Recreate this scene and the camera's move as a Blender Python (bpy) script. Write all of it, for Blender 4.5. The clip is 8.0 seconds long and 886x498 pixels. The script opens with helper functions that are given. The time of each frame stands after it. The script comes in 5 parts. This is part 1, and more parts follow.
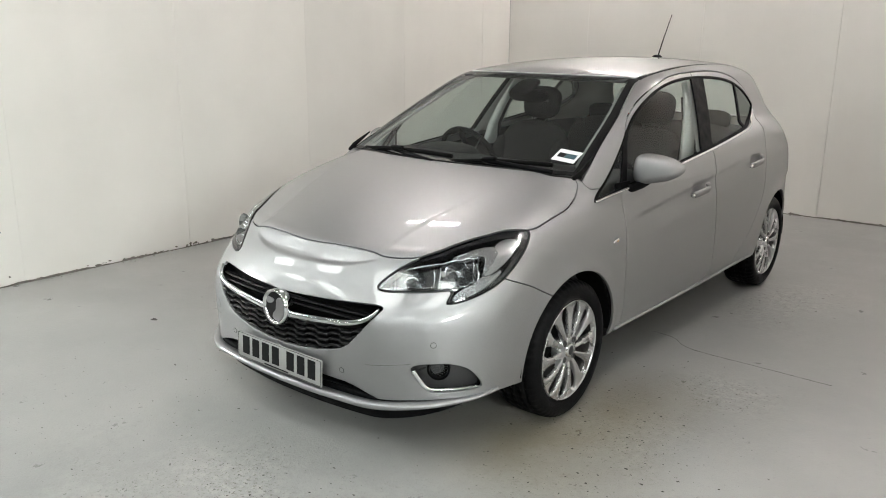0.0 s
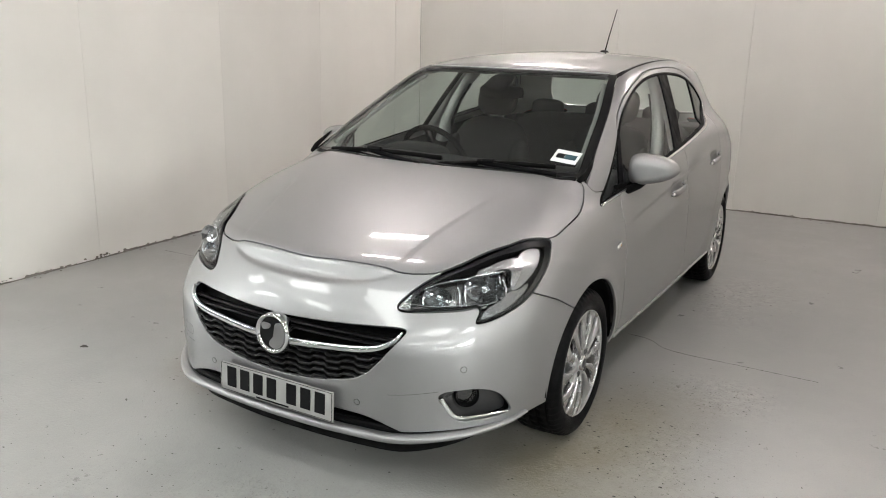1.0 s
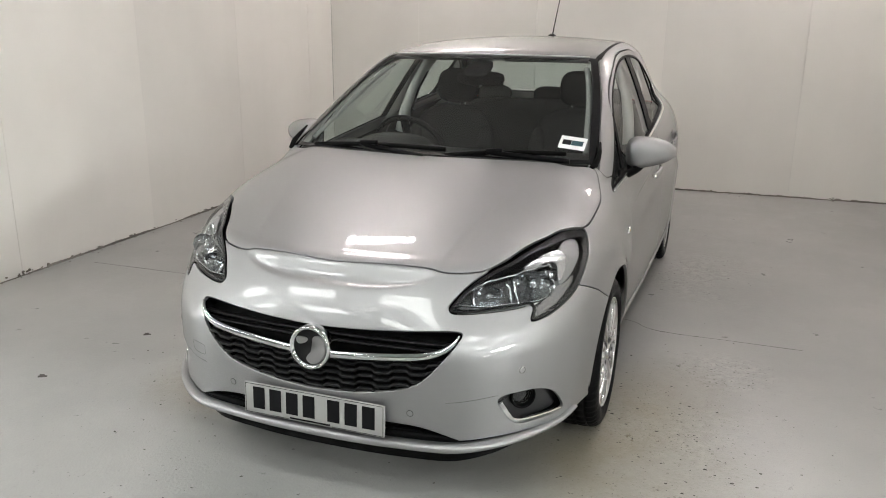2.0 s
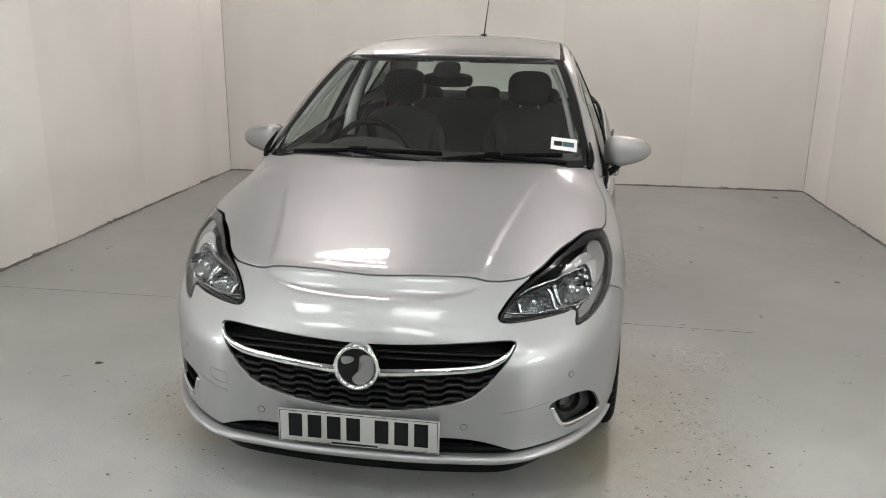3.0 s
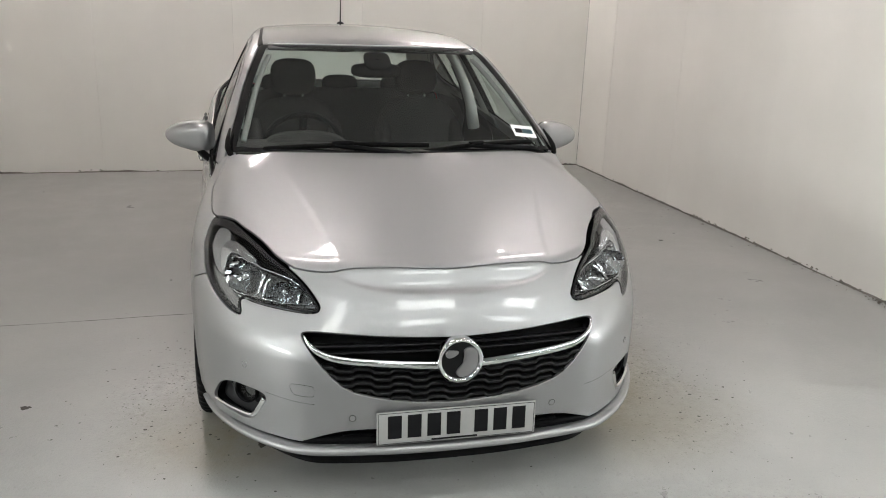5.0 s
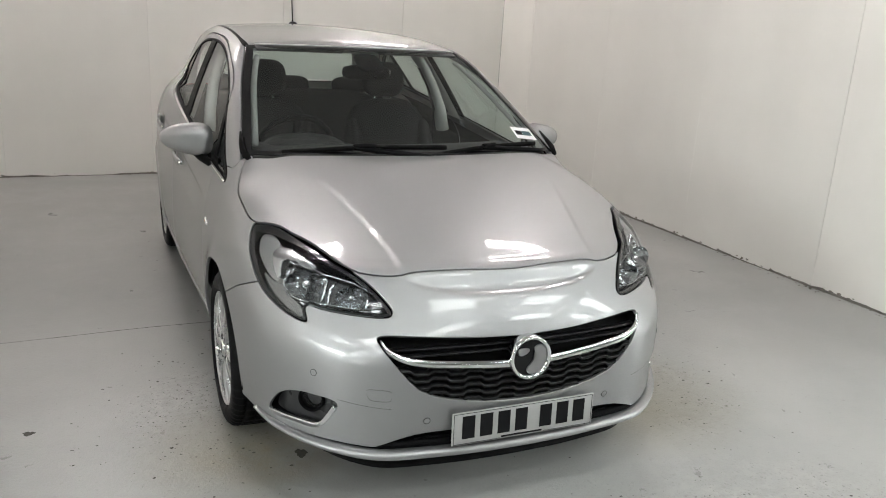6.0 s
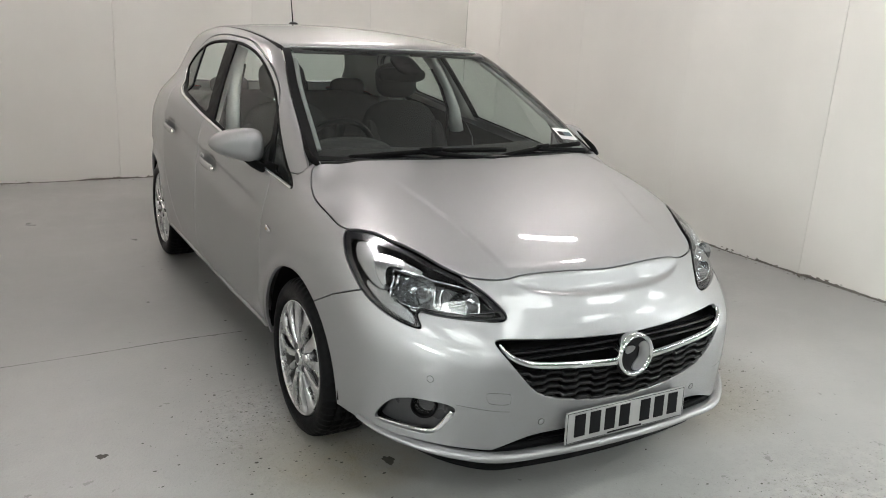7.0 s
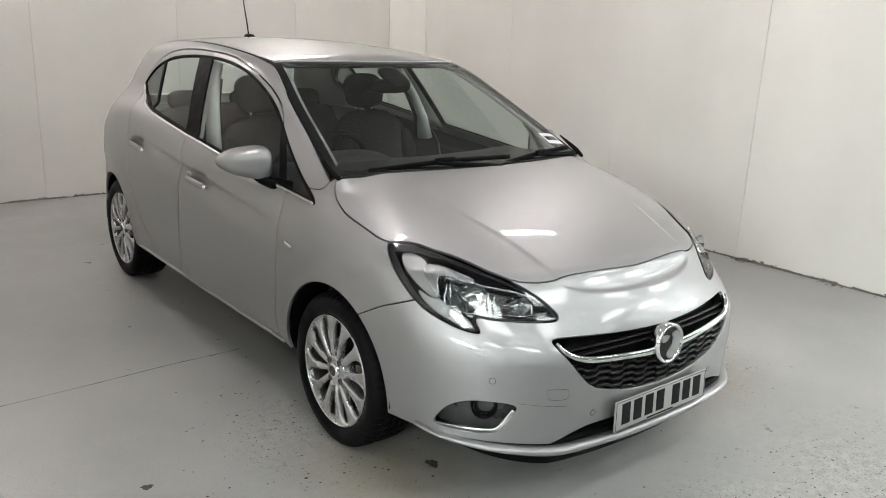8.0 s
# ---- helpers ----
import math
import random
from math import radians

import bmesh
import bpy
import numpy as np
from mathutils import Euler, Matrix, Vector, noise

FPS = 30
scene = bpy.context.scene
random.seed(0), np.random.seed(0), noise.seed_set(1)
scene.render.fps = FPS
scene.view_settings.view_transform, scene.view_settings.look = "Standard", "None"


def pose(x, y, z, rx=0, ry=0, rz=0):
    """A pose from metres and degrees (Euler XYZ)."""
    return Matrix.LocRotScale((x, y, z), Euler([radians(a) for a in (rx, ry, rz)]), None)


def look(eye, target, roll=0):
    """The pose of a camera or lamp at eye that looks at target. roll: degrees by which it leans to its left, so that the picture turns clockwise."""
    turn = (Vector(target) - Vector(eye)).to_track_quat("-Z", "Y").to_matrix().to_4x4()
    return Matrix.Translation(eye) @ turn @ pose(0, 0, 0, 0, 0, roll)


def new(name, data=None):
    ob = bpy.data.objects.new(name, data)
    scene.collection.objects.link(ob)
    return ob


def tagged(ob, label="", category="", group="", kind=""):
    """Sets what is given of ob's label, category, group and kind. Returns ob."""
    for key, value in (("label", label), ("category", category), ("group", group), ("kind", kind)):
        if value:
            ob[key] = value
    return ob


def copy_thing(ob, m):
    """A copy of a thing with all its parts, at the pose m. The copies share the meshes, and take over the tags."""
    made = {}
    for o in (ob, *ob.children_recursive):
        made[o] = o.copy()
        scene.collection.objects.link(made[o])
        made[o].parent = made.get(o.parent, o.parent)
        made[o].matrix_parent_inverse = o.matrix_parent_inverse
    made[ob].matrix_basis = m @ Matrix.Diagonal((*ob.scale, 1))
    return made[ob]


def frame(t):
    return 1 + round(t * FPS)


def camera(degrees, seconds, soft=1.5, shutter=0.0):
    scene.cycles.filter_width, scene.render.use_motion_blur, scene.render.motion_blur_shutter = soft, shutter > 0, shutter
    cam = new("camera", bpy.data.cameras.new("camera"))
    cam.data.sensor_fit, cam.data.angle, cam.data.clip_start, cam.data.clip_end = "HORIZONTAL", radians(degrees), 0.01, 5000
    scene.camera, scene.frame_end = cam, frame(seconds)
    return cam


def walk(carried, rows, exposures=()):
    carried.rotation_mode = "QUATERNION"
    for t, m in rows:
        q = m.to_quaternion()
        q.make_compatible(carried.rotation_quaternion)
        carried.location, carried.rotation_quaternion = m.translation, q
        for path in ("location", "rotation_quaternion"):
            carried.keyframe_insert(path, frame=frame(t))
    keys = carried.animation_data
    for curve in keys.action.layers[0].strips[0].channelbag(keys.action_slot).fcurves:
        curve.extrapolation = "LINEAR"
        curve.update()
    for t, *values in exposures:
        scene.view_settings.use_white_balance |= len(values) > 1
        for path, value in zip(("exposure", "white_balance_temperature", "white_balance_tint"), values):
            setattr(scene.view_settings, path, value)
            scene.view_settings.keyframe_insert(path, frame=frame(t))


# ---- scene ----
cam = camera(57.6, 8.0, soft=1.0)
PATH = [
    (0, (2.435, -2.828, 1.591), (1.211, -1.331, 1.08), 0.5),
    (0.5, (2.119, -2.812, 1.585), (1.015, -1.23, 1.057), 0.7),
    (1, (1.806, -2.906, 1.578), (0.858, -1.224, 1.056), 1.4),
    (1.5, (1.522, -2.989, 1.583), (0.715, -1.237, 1.055), 1.1),
    (1.7, (1.405, -3.003, 1.56), (0.652, -1.229, 1.025), 0.7),
    (2.8, (0.729, -3.078, 1.578), (0.363, -1.192, 1.022), 0.9),
    (3, (0.608, -3.104, 1.58), (0.311, -1.204, 1.028), 0.8),
    (3.5, (0.317, -3.099, 1.564), (0.19, -1.181, 1.012), 0.6),
    (4, (0.027, -3.089, 1.593), (0.141, -1.171, 1.037), 0.5),
    (4.5, (-0.334, -3.144, 1.59), (-0.02, -1.25, 1.028), 1.6),
    (4.7, (-0.447, -3.139, 1.591), (-0.076, -1.257, 1.024), 1.8),
    (6, (-1.242, -2.941, 1.574), (-0.457, -1.187, 1.018), 3.4),
    (6.5, (-1.542, -2.852, 1.583), (-0.636, -1.154, 1.039), 3.8),
    (7, (-1.8, -2.675, 1.566), (-0.824, -1.019, 1.014), 3.5),
    (7.5, (-2.045, -2.546, 1.57), (-0.958, -0.962, 1.016), 3.0),
    (8, (-2.298, -2.451, 1.596), (-1.087, -0.953, 1.057), 2.5),
]
# the phone's white balance drifts a little on the way
WHITE = [(0, 0, 6500, 10.5), (.5, 0, 6580, 13), (4.5, 0, 6560, 13), (6, 0, 6450, 11.5), (8, 0, 6450, 11.5)]
walk(cam, [(t, look(eye, target, roll)) for t, eye, target, roll in PATH], WHITE)

# ---- world and lamps ----
world = bpy.data.worlds.new("world")
scene.world = world
world.use_nodes = True
world.node_tree.nodes["Background"].inputs[0].default_value = (.9, .95, 1, 1)
world.node_tree.nodes["Background"].inputs[1].default_value = 0.02
scene.view_settings.exposure = 0.0
BAY_GLOW, NEAR_GLOW, FAR_GLOW, SIDE_GLOW = 114.0, 12.0, 40.0, 120.0
BAY_TINT = (1.0, .935, .905)
HALL_TINT = (.95, 1.0, .96)

# ---- materials ----
def nodes_of(name):
    m = bpy.data.materials.new(name)
    m.use_nodes = True
    t = m.node_tree
    return m, t.nodes, t.links, t.nodes["Principled BSDF"]


def setup(b, **values):
    for key, value in values.items():
        b.inputs[key.replace("_", " ")].default_value = value


def rgba(c):
    return (*c, 1) if len(c) == 3 else c


def plain(name, colour, rough=.5, metal=0.0, grain=0.0, scale=60.0, bump=0.0, bump_scale=200.0, **more):
    """A surface with two scales of variation: broad patches and fine grain."""
    m, n, l, b = nodes_of(name)
    setup(b, Roughness=rough, Metallic=metal, **more)
    b.inputs["Base Color"].default_value = rgba(colour)
    if grain or bump:
        co = n.new("ShaderNodeTexCoord")
    if grain:
        big, fine = n.new("ShaderNodeTexNoise"), n.new("ShaderNodeTexNoise")
        big.inputs["Scale"].default_value, fine.inputs["Scale"].default_value = scale * .06, scale
        for tex in (big, fine):
            tex.inputs["Detail"].default_value = 6
            l.new(co.outputs["Object"], tex.inputs["Vector"])
        add = n.new("ShaderNodeMath")
        l.new(big.outputs["Fac"], add.inputs[0]), l.new(fine.outputs["Fac"], add.inputs[1])
        ramp = n.new("ShaderNodeMapRange")
        setup(ramp, From_Min=.6, From_Max=1.4, To_Min=1 - grain, To_Max=1 + grain)
        l.new(add.outputs[0], ramp.inputs["Value"])
        mul = n.new("ShaderNodeVectorMath")
        mul.operation = "SCALE"
        mul.inputs[0].default_value = colour[:3]
        l.new(ramp.outputs[0], mul.inputs["Scale"])
        l.new(mul.outputs[0], b.inputs["Base Color"])
        rr = n.new("ShaderNodeMapRange")
        setup(rr, From_Min=.3, From_Max=.7, To_Min=max(rough - .5 * grain, .02), To_Max=min(rough + .5 * grain, 1))
        l.new(big.outputs["Fac"], rr.inputs["Value"]), l.new(rr.outputs[0], b.inputs["Roughness"])
    if bump:
        tex, bp = n.new("ShaderNodeTexNoise"), n.new("ShaderNodeBump")
        tex.inputs["Scale"].default_value, tex.inputs["Detail"].default_value = bump_scale, 4
        bp.inputs["Strength"].default_value, bp.inputs["Distance"].default_value = bump, .002
        l.new(co.outputs["Object"], tex.inputs["Vector"])
        l.new(tex.outputs["Fac"], bp.inputs["Height"]), l.new(bp.outputs[0], b.inputs["Normal"])
    return m


def paint_material():
    """Silver metallic lacquer: aluminium flake under a clear coat."""
    m, n, l, b = nodes_of("silver_paint")
    setup(b, Metallic=.90, Roughness=.51, Coat_Weight=.75, Coat_Roughness=.012, Coat_IOR=1.5)
    co = n.new("ShaderNodeTexCoord")
    flake, cloud = n.new("ShaderNodeTexVoronoi"), n.new("ShaderNodeTexNoise")
    flake.inputs["Scale"].default_value = 1400
    cloud.inputs["Scale"].default_value = 7
    l.new(co.outputs["Object"], flake.inputs["Vector"]), l.new(co.outputs["Object"], cloud.inputs["Vector"])
    mix = n.new("ShaderNodeMapRange")
    setup(mix, From_Min=0, From_Max=1, To_Min=.31, To_Max=.42)
    l.new(flake.outputs["Color"], mix.inputs["Value"])
    col = n.new("ShaderNodeCombineColor")
    l.new(mix.outputs[0], col.inputs[0]), l.new(mix.outputs[0], col.inputs[1]), l.new(mix.outputs[0], col.inputs[2])
    tint = n.new("ShaderNodeMix")
    tint.data_type, tint.blend_type = "RGBA", "MULTIPLY"
    tint.inputs[0].default_value = 1
    tint.inputs[7].default_value = (.965, .968, .985, 1)
    l.new(col.outputs[0], tint.inputs[6]), l.new(tint.outputs[2], b.inputs["Base Color"])
    dust_haze = n.new("ShaderNodeMapRange")
    setup(dust_haze, From_Min=.3, From_Max=.7, To_Min=.008, To_Max=.022)
    l.new(cloud.outputs["Fac"], dust_haze.inputs["Value"]), l.new(dust_haze.outputs[0], b.inputs["Coat Roughness"])
    return m


def glass_material(name, tint, rough=0.0, film=0.0):
    """Thin clear pane: see-through, with gloss that grows towards grazing views."""
    m, n, l, b = nodes_of(name)
    n.remove(b)
    gloss, clear, face, mix = n.new("ShaderNodeBsdfGlossy"), n.new("ShaderNodeBsdfTransparent"), n.new("ShaderNodeLayerWeight"), n.new("ShaderNodeMixShader")
    gloss.inputs["Roughness"].default_value = rough
    clear.inputs[0].default_value = rgba(tint)
    power, fac = n.new("ShaderNodeMath"), n.new("ShaderNodeMath")
    power.operation, fac.operation = "POWER", "MULTIPLY_ADD"
    power.inputs[1].default_value = 5
    fac.inputs[1].default_value, fac.inputs[2].default_value = .8, .045
    l.new(face.outputs["Facing"], power.inputs[0]), l.new(power.outputs[0], fac.inputs[0])
    l.new(fac.outputs[0], mix.inputs[0]), l.new(clear.outputs[0], mix.inputs[1]), l.new(gloss.outputs[0], mix.inputs[2])
    last = mix
    if film:
        # thin pale film: dust, with the veil of room reflections put into its colour
        dust_haze, over = n.new("ShaderNodeBsdfDiffuse"), n.new("ShaderNodeMixShader")
        dust_haze.inputs[0].default_value, over.inputs[0].default_value = (.62, .63, .61, 1), film
        l.new(mix.outputs[0], over.inputs[1]), l.new(dust_haze.outputs[0], over.inputs[2])
        last = over
    l.new(last.outputs[0], n["Material Output"].inputs[0])
    return m


def wall_material():
    """White-painted board: rollered, with scuffs near the ground and faint grey marks."""
    m, n, l, b = nodes_of("white_wall_paint")
    setup(b, Roughness=.45)
    co = n.new("ShaderNodeTexCoord")
    big, fine = n.new("ShaderNodeTexNoise"), n.new("ShaderNodeTexNoise")
    setup(big, Scale=1.3, Detail=5.0), setup(fine, Scale=45.0, Detail=6.0)
    l.new(co.outputs["Object"], big.inputs["Vector"]), l.new(co.outputs["Object"], fine.inputs["Vector"])
    ramp = n.new("ShaderNodeValToRGB")
    ramp.color_ramp.elements[0].position, ramp.color_ramp.elements[0].color = .3, (.775, .762, .722, 1)
    ramp.color_ramp.elements[1].position, ramp.color_ramp.elements[1].color = .65, (.83, .816, .775, 1)
    l.new(big.outputs["Fac"], ramp.inputs[0])
    spots = n.new("ShaderNodeTexNoise")
    setup(spots, Scale=9.0, Detail=8.0, Roughness=.8)
    l.new(co.outputs["Object"], spots.inputs["Vector"])
    sr = n.new("ShaderNodeMapRange")
    setup(sr, From_Min=.70, From_Max=.76, To_Min=0, To_Max=.35)
    l.new(spots.outputs["Fac"], sr.inputs["Value"])
    mix = n.new("ShaderNodeMix")
    mix.data_type = "RGBA"
    mix.inputs[7].default_value = (.42, .40, .37, 1)
    l.new(sr.outputs[0], mix.inputs[0]), l.new(ramp.outputs[0], mix.inputs[6])
    # faint upright bands: light and shade of wavy boards, put into the colour
    mp, board_shade, sk = n.new("ShaderNodeMapping"), n.new("ShaderNodeTexNoise"), n.new("ShaderNodeMapRange")
    mp.inputs["Scale"].default_value = (1.7, 1.7, .12)
    setup(board_shade, Scale=1.0, Detail=3.0), setup(sk, From_Min=.35, From_Max=.65, To_Min=.975, To_Max=1.012)
    l.new(co.outputs["Object"], mp.inputs["Vector"]), l.new(mp.outputs[0], board_shade.inputs["Vector"]), l.new(board_shade.outputs["Fac"], sk.inputs["Value"])
    wash = n.new("ShaderNodeVectorMath")
    wash.operation = "SCALE"
    l.new(mix.outputs[2], wash.inputs[0]), l.new(sk.outputs[0], wash.inputs["Scale"])
    info, shade, tone = n.new("ShaderNodeObjectInfo"), n.new("ShaderNodeMapRange"), n.new("ShaderNodeVectorMath")
    setup(shade, From_Min=0, From_Max=1, To_Min=.93, To_Max=1.0)
    tone.operation = "SCALE"
    l.new(info.outputs["Random"], shade.inputs["Value"]), l.new(shade.outputs[0], tone.inputs["Scale"])
    l.new(wash.outputs[0], tone.inputs[0]), l.new(tone.outputs[0], b.inputs["Base Color"])
    bp = n.new("ShaderNodeBump")
    bp.inputs["Strength"].default_value, bp.inputs["Distance"].default_value = .12, .003
    l.new(fine.outputs["Fac"], bp.inputs["Height"]), l.new(bp.outputs[0], b.inputs["Normal"])
    return m


def floor_material():
    """Grey floor paint on concrete: semi-gloss, worn through to pale spots, dark grit and damp stains."""
    m, n, l, b = nodes_of("grey_floor_paint")
    co = n.new("ShaderNodeTexCoord")

    def noise_tex(scale, detail=6.0, rough=.55):
        t = n.new("ShaderNodeTexNoise")
        setup(t, Scale=scale, Detail=detail, Roughness=rough)
        l.new(co.outputs["Object"], t.inputs["Vector"])
        return t

    def ranged(tex, a, c, lo, hi):
        r = n.new("ShaderNodeMapRange")
        setup(r, From_Min=a, From_Max=c, To_Min=lo, To_Max=hi)
        l.new(tex.outputs[0], r.inputs["Value"])
        return r

    def over(base, fac, colour):
        mx = n.new("ShaderNodeMix")
        mx.data_type = "RGBA"
        mx.inputs[7].default_value = rgba(colour)
        l.new(fac.outputs[0], mx.inputs[0]), l.new(base.outputs[2] if base.bl_idname == "ShaderNodeMix" else base.outputs[0], mx.inputs[6])
        return mx

    def math_node(op, a, c):
        q = n.new("ShaderNodeMath")
        q.operation = op
        for k, value in enumerate((a, c)):
            if isinstance(value, (int, float)):
                q.inputs[k].default_value = value
            else:
                l.new(value.outputs[0], q.inputs[k])
        return q

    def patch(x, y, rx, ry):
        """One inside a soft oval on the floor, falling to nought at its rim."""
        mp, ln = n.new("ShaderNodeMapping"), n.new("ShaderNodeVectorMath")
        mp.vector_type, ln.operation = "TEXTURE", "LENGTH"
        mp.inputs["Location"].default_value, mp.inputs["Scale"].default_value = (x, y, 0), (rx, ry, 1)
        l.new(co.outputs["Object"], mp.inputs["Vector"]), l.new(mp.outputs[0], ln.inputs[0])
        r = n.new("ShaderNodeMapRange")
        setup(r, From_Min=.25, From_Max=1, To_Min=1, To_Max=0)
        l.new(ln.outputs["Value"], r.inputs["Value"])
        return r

    def specks(scale, share, size):
        """Small dots, in some of the cells only, each of its own size."""
        v, sep = n.new("ShaderNodeTexVoronoi"), n.new("ShaderNodeSeparateColor")
        setup(v, Scale=scale)
        wob, mixv = noise_tex(scale * 3, 2), n.new("ShaderNodeMix")
        mixv.data_type, mixv.blend_type = "RGBA", "LINEAR_LIGHT"
        mixv.inputs[0].default_value = .35 / scale
        l.new(co.outputs["Object"], mixv.inputs[6]), l.new(wob.outputs["Color"], mixv.inputs[7])
        l.new(mixv.outputs[2], v.inputs["Vector"])
        l.new(v.outputs["Color"], sep.inputs[0])
        big = ranged(sep, 1 - share, 1.0, 0.0, size)
        return math_node("GREATER_THAN", math_node("MULTIPLY", big, 1.0), v)

    broad, mid, grit, wear = noise_tex(.9, 5), noise_tex(5, 8, .65), noise_tex(85, 3, .6), noise_tex(1.7, 5)
    sand = noise_tex(260, 2, .6)
    ramp = n.new("ShaderNodeValToRGB")
    ramp.color_ramp.elements[0].position, ramp.color_ramp.elements[0].color = .32, (.285, .288, .282, 1)
    ramp.color_ramp.elements[1].position, ramp.color_ramp.elements[1].color = .68, (.37, .37, .36, 1)
    l.new(broad.outputs["Fac"], ramp.inputs[0])
    c = over(ramp, ranged(mid, .48, .74, 0, .35), (.42, .415, .40))
    c = over(c, ranged(sand, .52, .70, 0, .30), (.22, .215, .20))
    # worn places by the front wheels and in front of the car
    worn = None
    for spot in ((1.02, -.02, .58, .85), (-.84, -.02, .45, .62), (.45, -1.40, 1.25, .70), (1.15, 2.2, .5, .7), (1.25, .65, .35, .30)):
        spot = patch(*spot)
        worn = spot if worn is None else math_node("MAXIMUM", worn, spot)
    cloud = ranged(wear, .36, .60, .10, 1.0)
    worn = math_node("MULTIPLY", math_node("MAXIMUM", worn, .04), cloud)
    peel = noise_tex(24, 5, .65)
    c = over(c, math_node("MULTIPLY", ranged(peel, .50, .60, 0, .55), worn), (.47, .46, .43))
    c = over(c, math_node("MULTIPLY", ranged(peel, .46, .40, 0, .40), worn), (.20, .19, .165))
    c = over(c, math_node("MULTIPLY", ranged(grit, .57, .64, 0, .8), worn), (.10, .085, .065))
    c = over(c, math_node("MULTIPLY", specks(55, .45, .30), math_node("MULTIPLY", ranged(worn, .12, .5, .12, 1), .85)), (.045, .042, .036))
    c = over(c, math_node("MULTIPLY", specks(17, .05, .18), .5), (.10, .095, .085))
    # rust-coloured tint by the front wheel
    rust = math_node("MULTIPLY", patch(-.70, -.33, .30, .22), ranged(mid, .42, .62, 0, .75))
    c = over(c, rust, (.25, .20, .125))
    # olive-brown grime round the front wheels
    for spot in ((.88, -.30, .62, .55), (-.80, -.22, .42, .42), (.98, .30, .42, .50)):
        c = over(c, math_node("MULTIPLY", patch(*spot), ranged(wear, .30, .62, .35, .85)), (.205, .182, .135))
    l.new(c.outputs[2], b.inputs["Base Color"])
    rough = ranged(mid, .3, .7, .26, .42)
    l.new(rough.outputs[0], b.inputs["Roughness"])
    bp = n.new("ShaderNodeBump")
    bp.inputs["Strength"].default_value, bp.inputs["Distance"].default_value = .35, .004
    add = n.new("ShaderNodeMath")
    l.new(grit.outputs["Fac"], add.inputs[0]), l.new(mid.outputs["Fac"], add.inputs[1])
    lift = math_node("ADD", add, math_node("MULTIPLY", math_node("MULTIPLY", peel, worn), 2.5))
    l.new(lift.outputs[0], bp.inputs["Height"]), l.new(bp.outputs[0], b.inputs["Normal"])
    return m


def lamp_material(name, strength, tint):
    m, n, l, b = nodes_of(name)
    setup(b, Emission_Strength=strength)
    b.inputs["Base Color"].default_value = (.8, .8, .8, 1)
    b.inputs["Emission Color"].default_value = (*tint, 1)
    return m


PAINT = paint_material()
DARK_LAMP = plain("dark_lamp_housing", (.22, .222, .225), .16, .9)
GLASS = glass_material("clear_glass", (.80, .86, .84))
# film lifts the blacks as reflections on the screen would
SCREEN = glass_material("windscreen_glass", (.70, .77, .75), film=.017)
SMOKED = glass_material("smoked_glass", (.22, .24, .23))
LENS = glass_material("lamp_lens", (.93, .94, .95))
WALL = wall_material()
FLOOR = floor_material()
SATIN = plain("satin_black", (.006, .006, .0065), .30, Specular_IOR_Level=.25)
BLACK = plain("black_plastic", (.004, .004, .0045), .5, Specular_IOR_Level=.05, grain=.25, scale=300, bump=.15, bump_scale=900)
GLOSS_BLACK = plain("gloss_black", (.008, .008, .009), .08)
SEAL = plain("black_rubber", (.004, .004, .004), .65, Specular_IOR_Level=.06, grain=.2, scale=200)
TYRE = plain("tyre_rubber", (.006, .006, .0065), .5, Specular_IOR_Level=.06, grain=.35, scale=90, bump=.2, bump_scale=500)
CHROME = plain("chrome", (.78, .79, .80), .06, 1.0)
ALLOY = plain("silver_alloy", (.50, .50, .505), .27, .85, grain=.06, scale=120, Coat_Weight=.6, Coat_Roughness=.08)
BADGE_METAL = plain("badge_metal", (.36, .36, .365), .30, .9)
ROOF_GLINT = plain("pale_roof_glint", (.80, .80, .80), .35, .3)
DARK_METAL = plain("brake_steel", (.12, .115, .11), .45, .8, grain=.3, scale=80)
REFLECTOR = plain("lamp_reflector", (.62, .63, .64), .07, 1.0)
DAY_LAMP = plain("day_lamp_reflector", (.48, .49, .50), .24, .95)
BEZEL = plain("lamp_bezel", (.035, .035, .037), .35, grain=.2, scale=150)
AMBER = plain("amber_lens", (.62, .42, .26), .2, Coat_Weight=.5)
FROST = plain("frosted_lamp", (.27, .273, .276), .38, .7, Coat_Weight=.4)
RIBBED = plain("ribbed_lamp_reflector", (.30, .305, .31), .22, .9, bump=.5, bump_scale=160)
FABRIC = plain("charcoal_seat_cloth", (.026, .0255, .026), .9, grain=.3, scale=40, Specular_IOR_Level=.1)
DASH = plain("dark_dash_plastic", (.018, .018, .018), .6, grain=.25, scale=40, Specular_IOR_Level=.2)
PALE = plain("pale_grey_pillar_trim", (.64, .64, .62), .8, grain=.06, scale=300)
TRIM = plain("grey_headlining", (.24, .24, .235), .9, grain=.08, scale=300)
WHITE_PLATE = plain("plate_white", (.33, .33, .322), .5, grain=.03, scale=60)
INK = plain("black_ink", (.008, .008, .009), .5, Specular_IOR_Level=.1)
PAPER = plain("white_sticker", (.80, .82, .82), .4)
TEAL = plain("dark_teal_print", (.02, .07, .09), .4)
RED_LENS = plain("red_lamp_lens", (.42, .02, .025), .12, Coat_Weight=.6)
FITTING = plain("white_fitting", (.75, .75, .74), .4, grain=.04)
DEBRIS = plain("crumbled_dirt", (.16, .145, .125), .9, grain=.4, scale=60)
CRACK = plain("crack_dirt", (.055, .05, .043), .9, grain=.4, scale=60)
